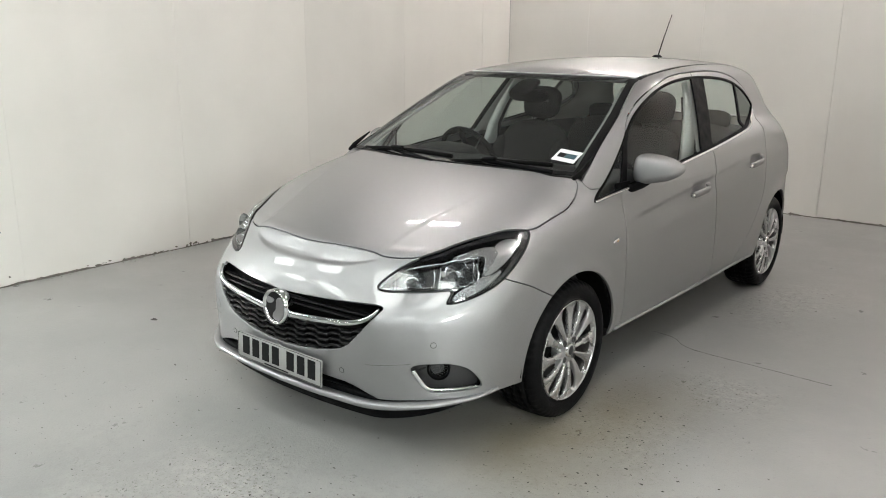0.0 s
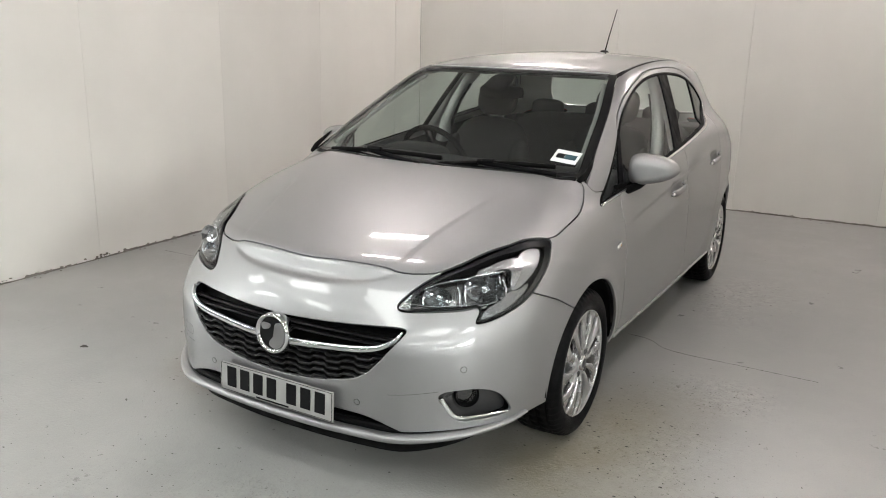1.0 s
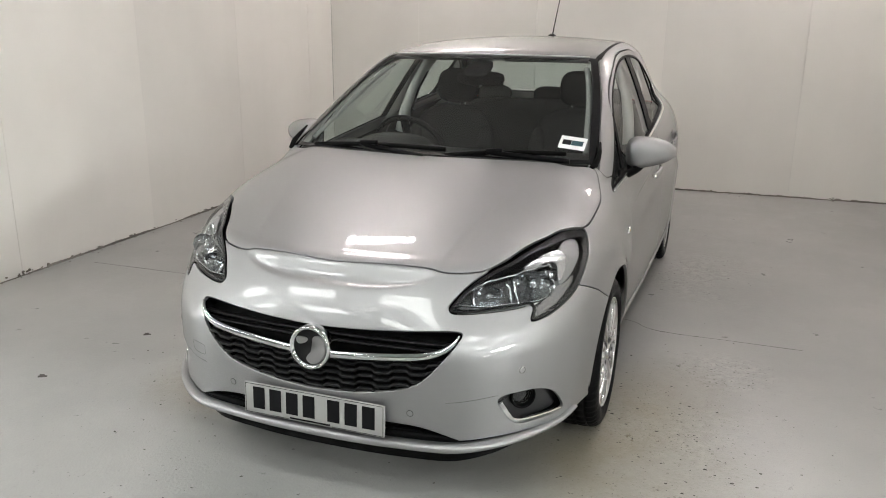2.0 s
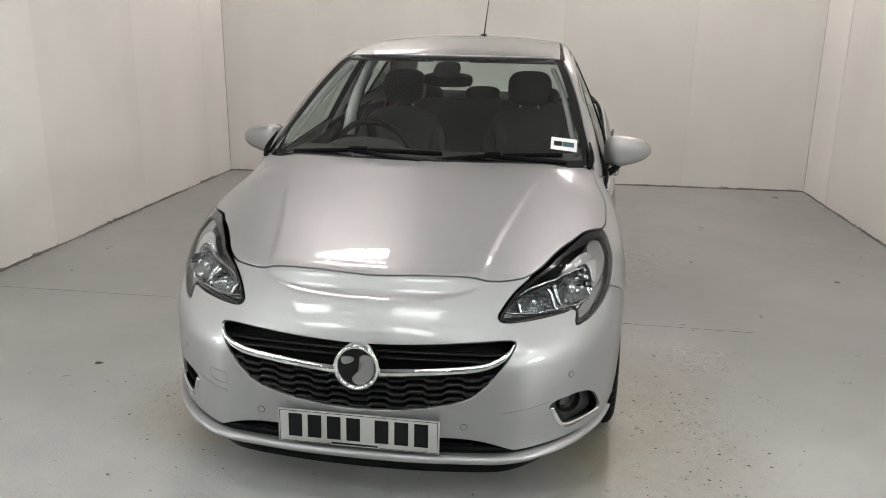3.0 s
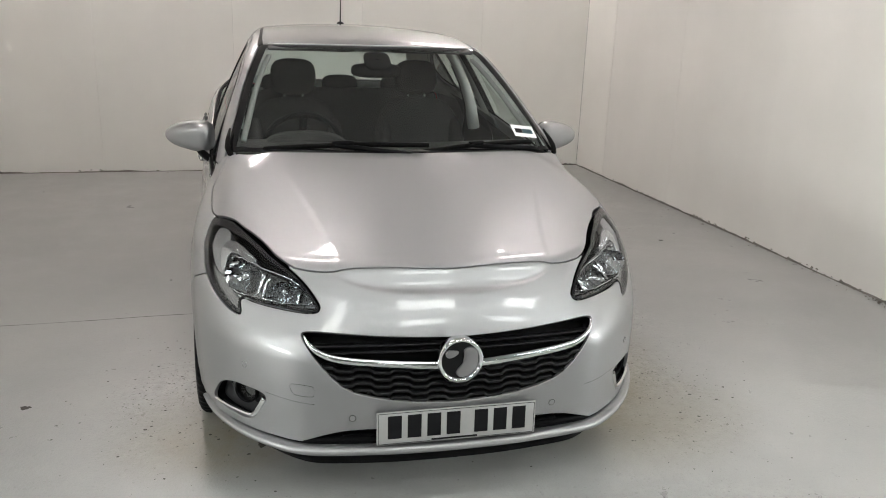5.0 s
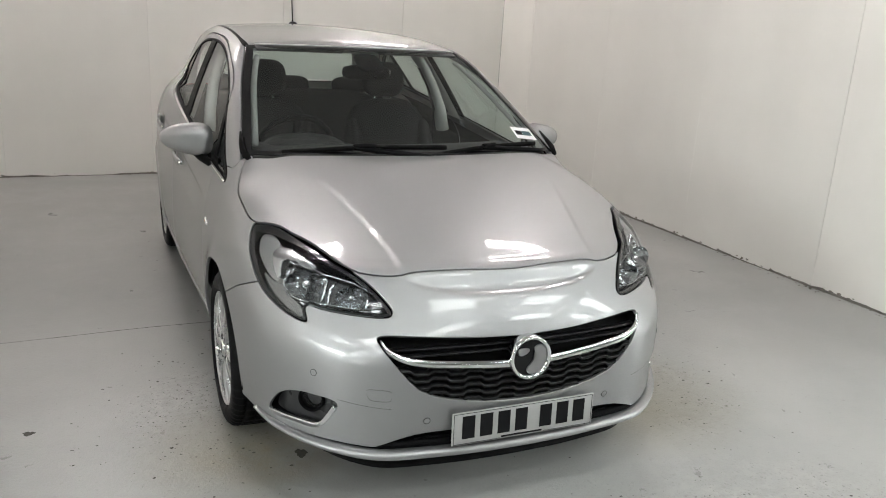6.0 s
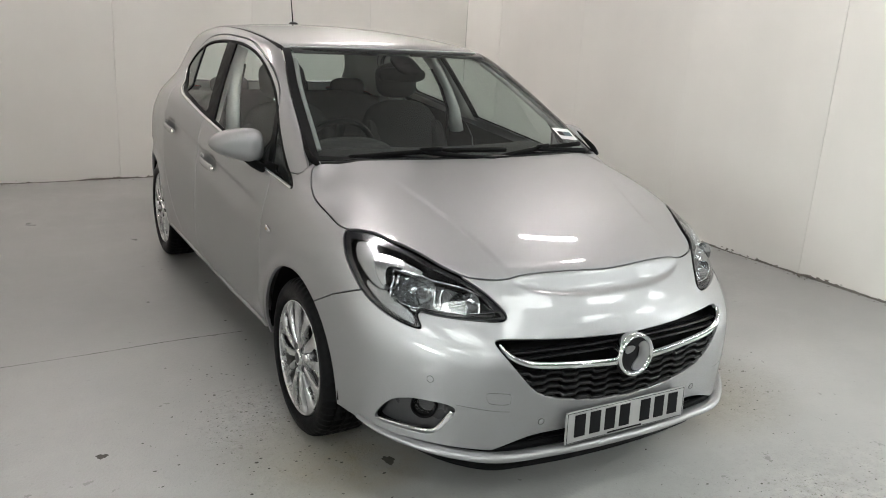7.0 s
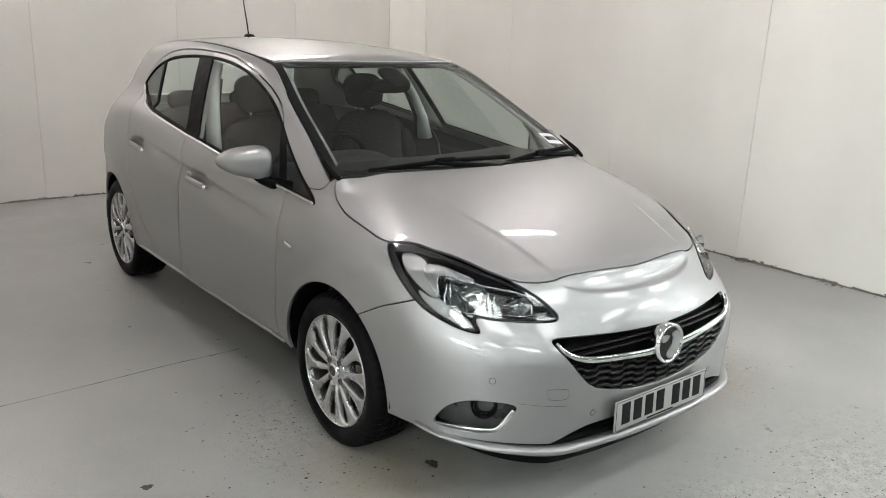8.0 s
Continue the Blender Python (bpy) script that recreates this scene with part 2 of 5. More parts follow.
MIRROR = plain("mirror_glass", (.9, .9, .9), .02, 1.0)
HALL = plain("unseen_hall_grey", (.30, .30, .295), .6, grain=.08, scale=20)
CEILING = plain("grey_ceiling_sheets", (.34, .337, .33), .7, grain=.10, scale=12)


# ---- car body shape ----
def spline(*knots):
    """A natural cubic through (s, v) pairs, straight beyond its ends; gives value and slope."""
    s, v = (np.array(a, float) for a in zip(*knots))
    n, h = len(s), np.diff(s)
    m = np.eye(n)
    r = np.zeros(n)
    for i in range(1, n - 1):
        m[i, i - 1:i + 2] = h[i - 1], 2 * (h[i - 1] + h[i]), h[i]
        r[i] = 6 * ((v[i + 1] - v[i]) / h[i] - (v[i] - v[i - 1]) / h[i - 1])
    c = np.linalg.solve(m, r)

    def at(x):
        x = np.asarray(x, float)
        xc = np.clip(x, s[0], s[-1])
        i = np.clip(np.searchsorted(s, xc) - 1, 0, n - 2)
        a, b = (s[i + 1] - xc) / h[i], (xc - s[i]) / h[i]
        val = a * v[i] + b * v[i + 1] + ((a ** 3 - a) * c[i] + (b ** 3 - b) * c[i + 1]) * h[i] ** 2 / 6
        slope = (v[i + 1] - v[i]) / h[i] + ((3 * b * b - 1) * c[i + 1] - (3 * a * a - 1) * c[i]) * h[i] / 6
        return val + slope * (x - xc), slope
    return at


def smax(a, b, k):
    h = np.maximum(k - np.abs(a - b), 0) / k
    return np.maximum(a, b) + h * h * k / 4


def smin(a, b, k):
    return -smax(-a, -b, k)


def step(a, b, x):
    u = np.clip((x - a) / (b - a), 0, 1)
    return u * u * (3 - 2 * u)


NOSE_Y = spline((.16, -.868), (.22, -.872), (.30, -.876), (.40, -.884), (.48, -.886), (.55, -.88), (.61, -.862), (.66, -.834), (.70, -.803), (.74, -.765), (.783, -.72), (.83, -.66))
SWEEP = spline((0, 0), (.1, .003), (.2, .014), (.3, .036), (.4, .068), (.5, .113), (.57, .155), (.65, .217), (.72, .295), (.777, .385), (.82, .50), (.85, .66))
SWEEP_LOW = spline((0, 0), (.2, .008), (.33, .022), (.42, .034), (.49, .055), (.57, .108), (.65, .183), (.72, .275), (.777, .375), (.82, .50), (.85, .66))
HOOD_Z = spline((-.80, .715), (-.72, .783), (-.65, .818), (-.55, .859), (-.4, .912), (-.25, .959), (-.1, .999), (.02, 1.023), (.3, 1.055), (1.5, 1.10), (2.6, 1.16), (3.1, 1.1))
SIDE_B = spline((-.9, .80), (-.4, .846), (-.2, .856), (0, .852), (.365, .838), (.8, .848), (1.25, .862), (1.8, .870), (2.3, .870), (2.6, .850), (2.85, .806), (3.05, .75), (3.2, .67))
SIDE_P = spline((.14, -.10), (.2, -.065), (.26, -.035), (.35, -.010), (.45, -.001), (.55, 0), (.65, -.003), (.73, -.010), (.80, -.024), (.86, -.044), (.90, -.064), (.94, -.10), (1.0, -.19))
BELT_Z = spline((-.6, .84), (.2, .905), (.8, .948), (1.5, 1.012), (2.0, 1.055), (2.4, 1.05), (2.8, 1.02))
SIDE_A = spline((-.2, .64), (.19, .700), (.27, .714), (.6, .748), (1.0, .768), (1.5, .774), (2.0, .760), (2.39, .733), (2.8, .695), (3.1, .63))
ROOF_Z = spline((.7, 1.33), (.92, 1.402), (1.2, 1.443), (1.6, 1.47), (1.9, 1.476), (2.3, 1.466), (2.6, 1.435), (2.8, 1.395), (3.0, 1.335))
REAR_Y = spline((.2, 3.03), (.35, 3.09), (.6, 3.12), (.8, 3.10), (.95, 3.06), (1.15, 2.98), (1.35, 2.88), (1.45, 2.80))


def body(p):
    """Signed height over the car's skin (metres, inside negative)."""
    x, y, z = np.abs(p[..., 0]), p[..., 1], p[..., 2]
    (sw, dsw), (sl, dsl) = SWEEP(x), SWEEP_LOW(x)
    up = step(.54, .70, z)
    sw, dsw = sl + (sw - sl) * up, dsl + (dsw - dsl) * up
    yy = y - sw
    ny, dny = NOSE_Y(z)
    f_nose = (ny - yy) / np.sqrt(1 + dny ** 2 + dsw ** 2)
    hz, dhz = HOOD_Z(yy)
    f_hood = (z - hz) / np.sqrt(1 + dhz ** 2 * (1 + dsw ** 2))
    f_np = f_nose + (f_hood - f_nose) * step(-.74, -.66, yy) * step(.70, .78, z)
    f_np = f_np + (f_hood - f_np) * step(-.66, -.54, yy)
    # dished crescent in front of the bonnet's edge
    edge = -.715 + .30 * x * x
    low_rim = -.772 + .35 * x ** 2 + 2.7 * x ** 4
    f_np = f_np + .009 * step(low_rim - .012, low_rim + .016, y) * (1 - step(edge - .034, edge + .002, y)) * (1 - step(.345, .385, x))
    # long swage over the bonnet, running back from the notch in its front edge
    swage = .355 + .17 * step(-.8, .1, yy)
    f_np = f_np + .0036 * step(-.78, -.66, yy) * (1 - step(-.52, -.04, yy)) * step(swage - .014, swage + .014, x)
    bz, _ = BELT_Z(y)
    t = z - (bz - .92) * step(.45, .92, z)
    f_b = x - SIDE_B(y)[0] - SIDE_P(t)[0]
    # swage along the doors, and the dishes behind the handles
    line = .795 + .100 * (y - .55)
    f_b = f_b + .0085 * step(-.13, -.022, z - line) * (1 - step(-.022, .004, z - line)) * step(.45, .85, y) * (1 - step(1.3, 2.2, y))
    for hy, hz2 in ((1.235, .832), (2.03, .893)):
        f_b = f_b + .014 * np.exp(-((y - hy) / .075) ** 4 - ((z - hz2) / .030) ** 4)
    # flared lips round the wheels
    for cy in (.02, 2.5):
        r = np.sqrt((y - cy) ** 2 + (z - .30) ** 2)
        f_b = f_b - .010 * np.exp(-((r - .345) / .045) ** 2)
    ry, dry = REAR_Y(z)
    f_r = (y + .28 * x ** 2 - ry) / np.sqrt(1 + dry ** 2 + .3 * x * x)
    low = smax(smax(f_np, f_b, .075), f_r, .12)
    low = smax(low, .17 - z, .03)
    # cabin
    f_ws = (z - 1.0 - .4545 * (y - .04 - .32 * x * x)) / np.sqrt(1 + .207 * (1 + .4 * x * x))
    rz, drz = ROOF_Z(y)
    f_roof = (z - rz + .112 * x * x) / np.sqrt(1 + drz ** 2 + .06 * x * x)
    u = np.maximum(z - 1.018, -.115)
    f_a = (x - SIDE_A(y)[0] + .40 * u + .20 * u * np.abs(u)) / 1.09
    cab = smax(smax(f_ws, f_roof, .035), smax(f_a, f_r, .10), .055)
    cab = np.maximum(cab, np.maximum(-.08 - y, .80 - z))
    return smin(low, cab, .018 + .11 * step(2.2, 2.75, y))


def normal_at(p, e=1e-3):
    g = np.stack([body(p + d) - body(p - d) for d in np.eye(3) * e], -1)
    return g / np.linalg.norm(g, axis=-1, keepdims=True)


def skin():
    """The right half of the skin (x >= 0) as a grid of points on rays from a spine, with normals and triangles."""
    th = np.radians(np.linspace(-90, 90, 300))
    rows = [(-.30, a) for a in np.radians(np.linspace(90, 0, 124))[:-1]]
    rows += [(y, 0) for y in np.linspace(-.30, 2.62, 300)]
    rows += [(2.62, -a) for a in np.radians(np.linspace(0, 90, 40))[1:]]
    ys, phi = np.array(rows).T
    c, s = np.cos(phi)[:, None], np.sin(phi)[:, None]
    ways = np.stack([np.cos(th) * c, -s + 0 * th, np.sin(th) * c], -1)
    eye = np.stack([0 * ys, ys, 0 * ys + .52], -1)[:, None, :]
    a, b = np.full(ways.shape[:2], .05), np.full(ways.shape[:2], 1.5)
    for _ in range(13):
        m = (a + b) / 2
        inside = body(eye + m[..., None] * ways) < 0
        a, b = np.where(inside, m, a), np.where(inside, b, m)
    fa, fb = body(eye + a[..., None] * ways), body(eye + b[..., None] * ways)
    m = a - fa * (b - a) / (fb - fa - 1e-12)
    v = eye + np.clip(m, a, b)[..., None] * ways
    nrm = normal_at(v)
    v[:, 0, 0] = v[:, -1, 0] = 0
    nrm[:, 0, 0] = nrm[:, -1, 0] = 0
    h, w = v.shape[:2]
    i = np.arange(h * w).reshape(h, w)
    p, q, r, t = i[:-1, :-1].ravel(), i[:-1, 1:].ravel(), i[1:, 1:].ravel(), i[1:, :-1].ravel()
    tri = np.concatenate([np.stack([p, r, q], 1), np.stack([p, t, r], 1)])
    v, nrm = v.reshape(-1, 3), nrm.reshape(-1, 3)
    flip = np.einsum("ij,ij->i", np.cross(v[tri[:, 1]] - v[tri[:, 0]], v[tri[:, 2]] - v[tri[:, 0]]), nrm[tri[:, 0]]) < 0
    tri[flip] = tri[flip][:, ::-1]
    return v, nrm, tri


def clip(m, f):
    """The part of a triangle mesh where f (a value per vertex) is below nought, cut along f = 0."""
    v, nrm, tri = m
    s = f[tri]
    n_in = (s < 0).sum(1)
    out = [tri[n_in == 3]]
    cut = tri[(n_in == 1) | (n_in == 2)]
    keys, fresh_v, fresh_n = {}, [], []

    def mid(i, j):
        k = (i, j) if i < j else (j, i)
        if k not in keys:
            u = f[k[0]] / (f[k[0]] - f[k[1]])
            keys[k] = len(v) + len(fresh_v)
            fresh_v.append(v[k[0]] + u * (v[k[1]] - v[k[0]]))
            fresh_n.append(nrm[k[0]] + u * (nrm[k[1]] - nrm[k[0]]))
        return keys[k]

    more = []
    for a, b, c in cut.tolist():
        while not (f[a] < 0 and f[c] >= 0):
            a, b, c = b, c, a
        if f[b] < 0:
            more += [(a, b, mid(b, c)), (a, mid(b, c), mid(c, a))]
        else:
            more.append((a, mid(a, b), mid(c, a)))
    if fresh_v:
        v, nrm = np.concatenate([v, fresh_v]), np.concatenate([nrm, fresh_n])
    if more:
        out.append(np.array(more))
    return tidy((v, nrm, np.concatenate(out)))


def tidy(m):
    v, nrm, tri = m
    used, back = np.unique(tri, return_inverse=True)
    nrm = nrm[used]
    return v[used], nrm / np.linalg.norm(nrm, axis=1, keepdims=True), back.reshape(-1, 3)


def split(m, f, gap=.004):
    # room for the rolled edges on both sides
    gap = gap + .0042 if gap > .0025 else gap
    return clip(m, f + gap / 2), clip(m, gap / 2 - f)


def mirrored(m):
    v, nrm, tri = m
    k = np.array([-1, 1, 1])
    return v * k, nrm * k, tri[:, ::-1]


def whole(m):
    """A half and its mirror image, welded along the middle."""
    v, nrm, tri = m
    mid = np.abs(v[:, 0]) < 1e-5
    new_i = np.where(mid, np.arange(len(v)), len(v) + np.cumsum(~mid) - 1)
    k = np.array([-1, 1, 1])
    return np.concatenate([v, v[~mid] * k]), np.concatenate([nrm, nrm[~mid] * k]), np.concatenate([tri, new_i[tri][:, ::-1]])


def offset(m, d):
    return m[0] + m[1] * d, m[1], m[2]


def flipped(m):
    return m[0], -m[1], m[2][:, ::-1]


def chaikin(pts, times=2, closed=True):
    p = np.array(pts, float)
    for _ in range(times):
        q = np.roll(p, -1, 0) if closed else p[1:]
        a = p if closed else p[:-1]
        r = np.stack([.75 * a + .25 * q, .25 * a + .75 * q], 1).reshape(-1, p.shape[1])
        p = r if closed else np.concatenate([p[:1], r, p[-1:]])
    return p


def outline(u, w, pts, smooth=2):
    """Signed distance of the points (u, w) from a rounded polygon, inside negative."""
    p = chaikin(pts, smooth)
    best, odd = np.full(len(u), 9.0), np.zeros(len(u), bool)
    for (ax, ay), (bx, by) in zip(p, np.roll(p, -1, 0)):
        dx, dy = bx - ax, by - ay
        k = np.clip(((u - ax) * dx + (w - ay) * dy) / (dx * dx + dy * dy + 1e-12), 0, 1)
        best = np.minimum(best, np.hypot(u - ax - k * dx, w - ay - k * dy))
        if by != ay:
            odd ^= ((ay > w) != (by > w)) & (u < dx * (w - ay) / dy + ax)
    return np.where(odd, -best, best)


def link_mesh(name, v, faces, material, parent, label="", normals=None, smooth=True):
    me = bpy.data.meshes.new(name)
    me.from_pydata(np.asarray(v).tolist(), [], faces if isinstance(faces, list) else faces.tolist())
    me.materials.append(material)
    if smooth:
        me.polygons.foreach_set("use_smooth", [True] * len(me.polygons))
    me.update()
    if normals is not None:
        me.normals_split_custom_set_from_vertices(np.asarray(normals).tolist())
    ob = new(name, me)
    ob.parent = parent
    return tagged(ob, label)


def panel(name, m, material, parent, label="", thick=.012):
    """A piece of the skin as a sheet with turned-in edges."""
    v, nrm, tri = m
    faces, vs, ns = tri.tolist(), v, nrm
    if thick:
        e = np.concatenate([tri[:, [0, 1]], tri[:, [1, 2]], tri[:, [2, 0]]])
        key = np.sort(e, 1)
        _, first, count = np.unique(key, axis=0, return_index=True, return_counts=True)
        rim = e[first[count == 1]]
        n0, a, b = len(v), rim[:, 0], rim[:, 1]
        out = np.zeros_like(v)
        away = np.cross(v[b] - v[a], nrm[a])
        away /= np.linalg.norm(away, axis=1, keepdims=True) + 1e-9
        np.add.at(out, a, away), np.add.at(out, b, away)
        ids = np.unique(rim)
        out = out[ids] / (np.linalg.norm(out[ids], axis=1, keepdims=True) + 1e-9)
        k, r = len(ids), min(.0026, thick / 2)
        at = np.zeros(n0, int)
        at[ids] = np.arange(k)
        i, j = at[a], at[b]
        # a rolled edge in three steps, then the inward flange
        vs, ns, ring = [v], [nrm], rim
        for q, deg in enumerate((45, 90)):
            c, s = math.cos(math.radians(deg)), math.sin(math.radians(deg))
            vs.append(v[ids] + out * r * s - nrm[ids] * r * (1 - c))
            ns.append(nrm[ids] * c + out * s)
        vs.append(v[ids] + out * r - nrm[ids] * thick), ns.append(out)
        vs, ns = np.concatenate(vs), np.concatenate(ns)
        faces += np.stack([b, a, n0 + i, n0 + j], 1).tolist()
        for q in range(2):
            lo, hi = n0 + q * k, n0 + (q + 1) * k
            faces += np.stack([lo + j, lo + i, hi + i, hi + j], 1).tolist()
    return link_mesh(name, vs, faces, material, parent, label, ns)


def pair(name, m, material, parent, label="", thick=.012):
    return panel(name, m, material, parent, label, thick), panel(name, mirrored(m), material, parent, label, thick)


def part(name, bm, material, parent, label="", smooth=True):
    me = bpy.data.meshes.new(name)
    bm.to_mesh(me)
    bm.free()
    me.materials.append(material)
    me.polygons.foreach_set("use_smooth", [smooth] * len(me.polygons))
    ob = new(name, me)
    ob.parent = parent
    return tagged(ob, label)


def rounded_box(size, at=(0, 0, 0), bevel=.01, turn=None, segments=2):
    bm = bmesh.new()
    bmesh.ops.create_cube(bm, size=1)
    bmesh.ops.scale(bm, vec=size, verts=bm.verts)
    if bevel:
        bmesh.ops.bevel(bm, geom=bm.edges[:], offset=bevel, segments=segments, affect="EDGES", profile=.5)
    bmesh.ops.transform(bm, matrix=Matrix.Translation(at) @ (turn or Matrix()), verts=bm.verts)
    return bm


def ellipsoid(size, at, turn=None, power=2.0, u=28, w=16):
    bm = bmesh.new()
    bmesh.ops.create_uvsphere(bm, u_segments=u, v_segments=w, radius=1)
    for vert in bm.verts:
        c = vert.co
        k = (abs(c.x) ** power + abs(c.y) ** power + abs(c.z) ** power) ** (-1 / power)
        vert.co = Vector((c.x * size[0], c.y * size[1], c.z * size[2])) * k
    bmesh.ops.transform(bm, matrix=Matrix.Translation(at) @ (turn or Matrix()), verts=bm.verts)
    return bm


def lathe(profile, n=64, close=False):
    """Turned round the x axis: profile of (x, radius)."""
    bm = bmesh.new()
    rings = []
    for k in range(n):
        a = 2 * math.pi * k / n
        rings.append([bm.verts.new((x, r * math.cos(a), r * math.sin(a))) for x, r in profile])
    m = len(profile)
    for k in range(n):
        p, q = rings[k], rings[(k + 1) % n]
        for j in range(m if close else m - 1):
            bm.faces.new((p[j], q[j], q[(j + 1) % m], p[(j + 1) % m]))
    bmesh.ops.remove_doubles(bm, verts=bm.verts, dist=1e-6)
    bmesh.ops.recalc_face_normals(bm, faces=bm.faces)
    return bm


def sweep(points, across, up, wide, high, sides=10, power=2.4):
    """A bar along points; its section is a rounded oval with half sizes wide (along across) and high (along up)."""
    bm = bmesh.new()
    pts = [Vector(p) for p in points]
    n = len(pts)
    wide = wide if hasattr(wide, "__len__") else [wide] * n
    high = high if hasattr(high, "__len__") else [high] * n
    rings = []
    for i, p in enumerate(pts):
        ac, upv = Vector(across[i] if isinstance(across, list) else across), Vector(up[i] if isinstance(up, list) else up)
        ring = []
        for k in range(sides):
            a = 2 * math.pi * k / sides
            c, s = math.cos(a), math.sin(a)
            g = (abs(c) ** power + abs(s) ** power) ** (-1 / power)
            ring.append(bm.verts.new(p + ac * (c * g * wide[i]) + upv * (s * g * high[i])))
        rings.append(ring)
    for p, q in zip(rings, rings[1:]):
        for k in range(sides):
            bm.faces.new((p[k], p[(k + 1) % sides], q[(k + 1) % sides], q[k]))
    bm.faces.new(rings[0][::-1]), bm.faces.new(rings[-1])
    bmesh.ops.recalc_face_normals(bm, faces=bm.faces)
    return bm


def join(bms):
    """Several bmeshes of one part in one."""
    out = bmesh.new()
    for bm in bms:
        me = bpy.data.meshes.new("piece")
        bm.to_mesh(me)
        bm.free()
        out.from_mesh(me)
        bpy.data.meshes.remove(me)
    return out


def reflected(bm):
    bmesh.ops.scale(bm, vec=(-1, 1, 1), verts=bm.verts)
    bmesh.ops.reverse_faces(bm, faces=bm.faces)
    return bm


def on_skin(u, w, axis="front", lift=0.0):
    """The point of the skin met from the front at (x, z), or from the side at (y, z); x >= 0. Takes arrays too."""
    u, w = np.broadcast_arrays(np.asarray(u, float), np.asarray(w, float))
    a, b = np.full(u.shape, -1.3 if axis == "front" else 1.2), np.full(u.shape, .3)

    def at(m):
        uu, ww = u[..., None] + 0 * m, w[..., None] + 0 * m
        return np.stack([uu, m, ww] if axis == "front" else [m, uu, ww], -1)

    for _ in range(3):
        k = np.linspace(0, 1, 25)
        m = a[..., None] + (b - a)[..., None] * k
        f = body(at(m))
        j = np.clip(np.argmax(f < 0, axis=-1), 1, 24)[..., None]
        fa, fb = np.take_along_axis(f, j - 1, -1)[..., 0], np.take_along_axis(f, j, -1)[..., 0]
        a, b = np.take_along_axis(m, j - 1, -1)[..., 0], np.take_along_axis(m, j, -1)[..., 0]
    m = a + (b - a) * fa / (fa - fb + 1e-12)
    p = at(m[..., None])[..., 0, :]
    return p + normal_at(p) * lift if lift else p


# ---- the car ----
car = tagged(new("car"), "silver five-door hatchback car parked on grey painted floor", "car")
HALF = skin()


def yz(m):
    return m[0][:, 1], m[0][:, 2]


def xz(m):
    return m[0][:, 0], m[0][:, 2]


def oblique(m):
    """Along the front corner: a run that goes outward and back, and the height."""
    return .625 * m[0][:, 0] + .78 * m[0][:, 1], m[0][:, 2]


def sideways(m, pts, smooth=2):
    return np.maximum(outline(*yz(m), pts, smooth), .42 - m[0][:, 0])


# wheel openings and lower edge
rest = HALF
for cy, cz, r in ((.008, .300, .352), (2.50, .305, .350)):
    y, z = yz(rest)
    rest = clip(rest, np.maximum(r - np.hypot(y - cy, z - cz), -1.0) if r < 0 else r - np.maximum(np.hypot(y - cy, (z - cz)), (.5 - rest[0][:, 0]) * 4))
y, z = yz(rest)
rest = clip(rest, .270 + .02 * step(.3, 1.8, y) - z)

# windscreen, its black border, the cowl
x, y, z = rest[0].T
ws_edge = spline((.98, .712), (1.02, .702), (1.113, .670), (1.247, .622), (1.383, .553), (1.45, .515))
f = np.maximum(np.maximum(x - ws_edge(z)[0], y - (.938 + .33 * x * x)), .062 + .33 * x * x - y)
f = np.maximum(f, .9 - z)
screen, rest = split(rest, f, .003)
x, y, z = screen[0].T
f = np.maximum(np.maximum(x - ws_edge(z)[0] + .034, y - (.905 + .33 * x * x)), .088 + .33 * x * x - y)
screen, border = clip(screen, f), clip(screen, -f)
x, y, z = rest[0].T
f = np.maximum(np.maximum(.047 + .315 * x * x - y, y - (.066 + .33 * x * x)), np.maximum(x - .70 + .25 * np.maximum(y - .1, 0), .95 - z))
cowl, rest = split(rest, f, .002)

# headlamp
LAMP = [(.302, .847), (.27, .858), (.20, .859), (.165, .854), (.058, .832), (-.066, .803), (-.165, .774), (-.243, .738), (-.304, .697), (-.322, .680), (-.318, .667), (-.235, .669), (-.11, .674), (-.066, .681), (-.058, .668), (-.085, .638), (-.076, .632), (-.02, .639), (.055, .660), (.137, .694), (.225, .764)]
u, w = oblique(rest)
lamp, rest = split(rest, np.maximum(outline(u, w, LAMP, 2), rest[0][:, 1] + .05), .0035)

# grille, lower slot, fog lamp pocket
GRILLE = [(-.2, .612), (0, .612), (.2, .618), (.38, .626), (.455, .628), (.482, .622), (.483, .608), (.458, .57), (.412, .51), (.364, .459), (.305, .431), (.2, .409), (.1, .398), (0, .394), (-.2, .400)]
SLOT = [(-.2, .322), (0, .322), (.27, .314), (.34, .312), (.40, .302), (.475, .276), (.50, .262), (.45, .250), (.3, .245), (0, .245), (-.2, .245)]
FOG = [(-.232, .395), (-.205, .417), (-.12, .417), (-.075, .414), (-.006, .392), (.035, .352), (.068, .300), (.02, .292), (-.068, .292), (-.150, .293), (-.185, .328)]
GRILLE_HALF = spline((.394, .0), (.398, .1), (.409, .2), (.431, .305), (.459, .364), (.51, .412), (.57, .458), (.612, .478))
grille_hole, rest = split(rest, np.maximum(outline(*xz(rest), GRILLE, 2), rest[0][:, 1] + .5), .0)
slot_hole, rest = split(rest, np.maximum(outline(*xz(rest), SLOT, 2), rest[0][:, 1] + .5), .0)
fog_hole, rest = split(rest, np.maximum(outline(*oblique(rest), FOG, 2), rest[0][:, 1] + .3), .0)

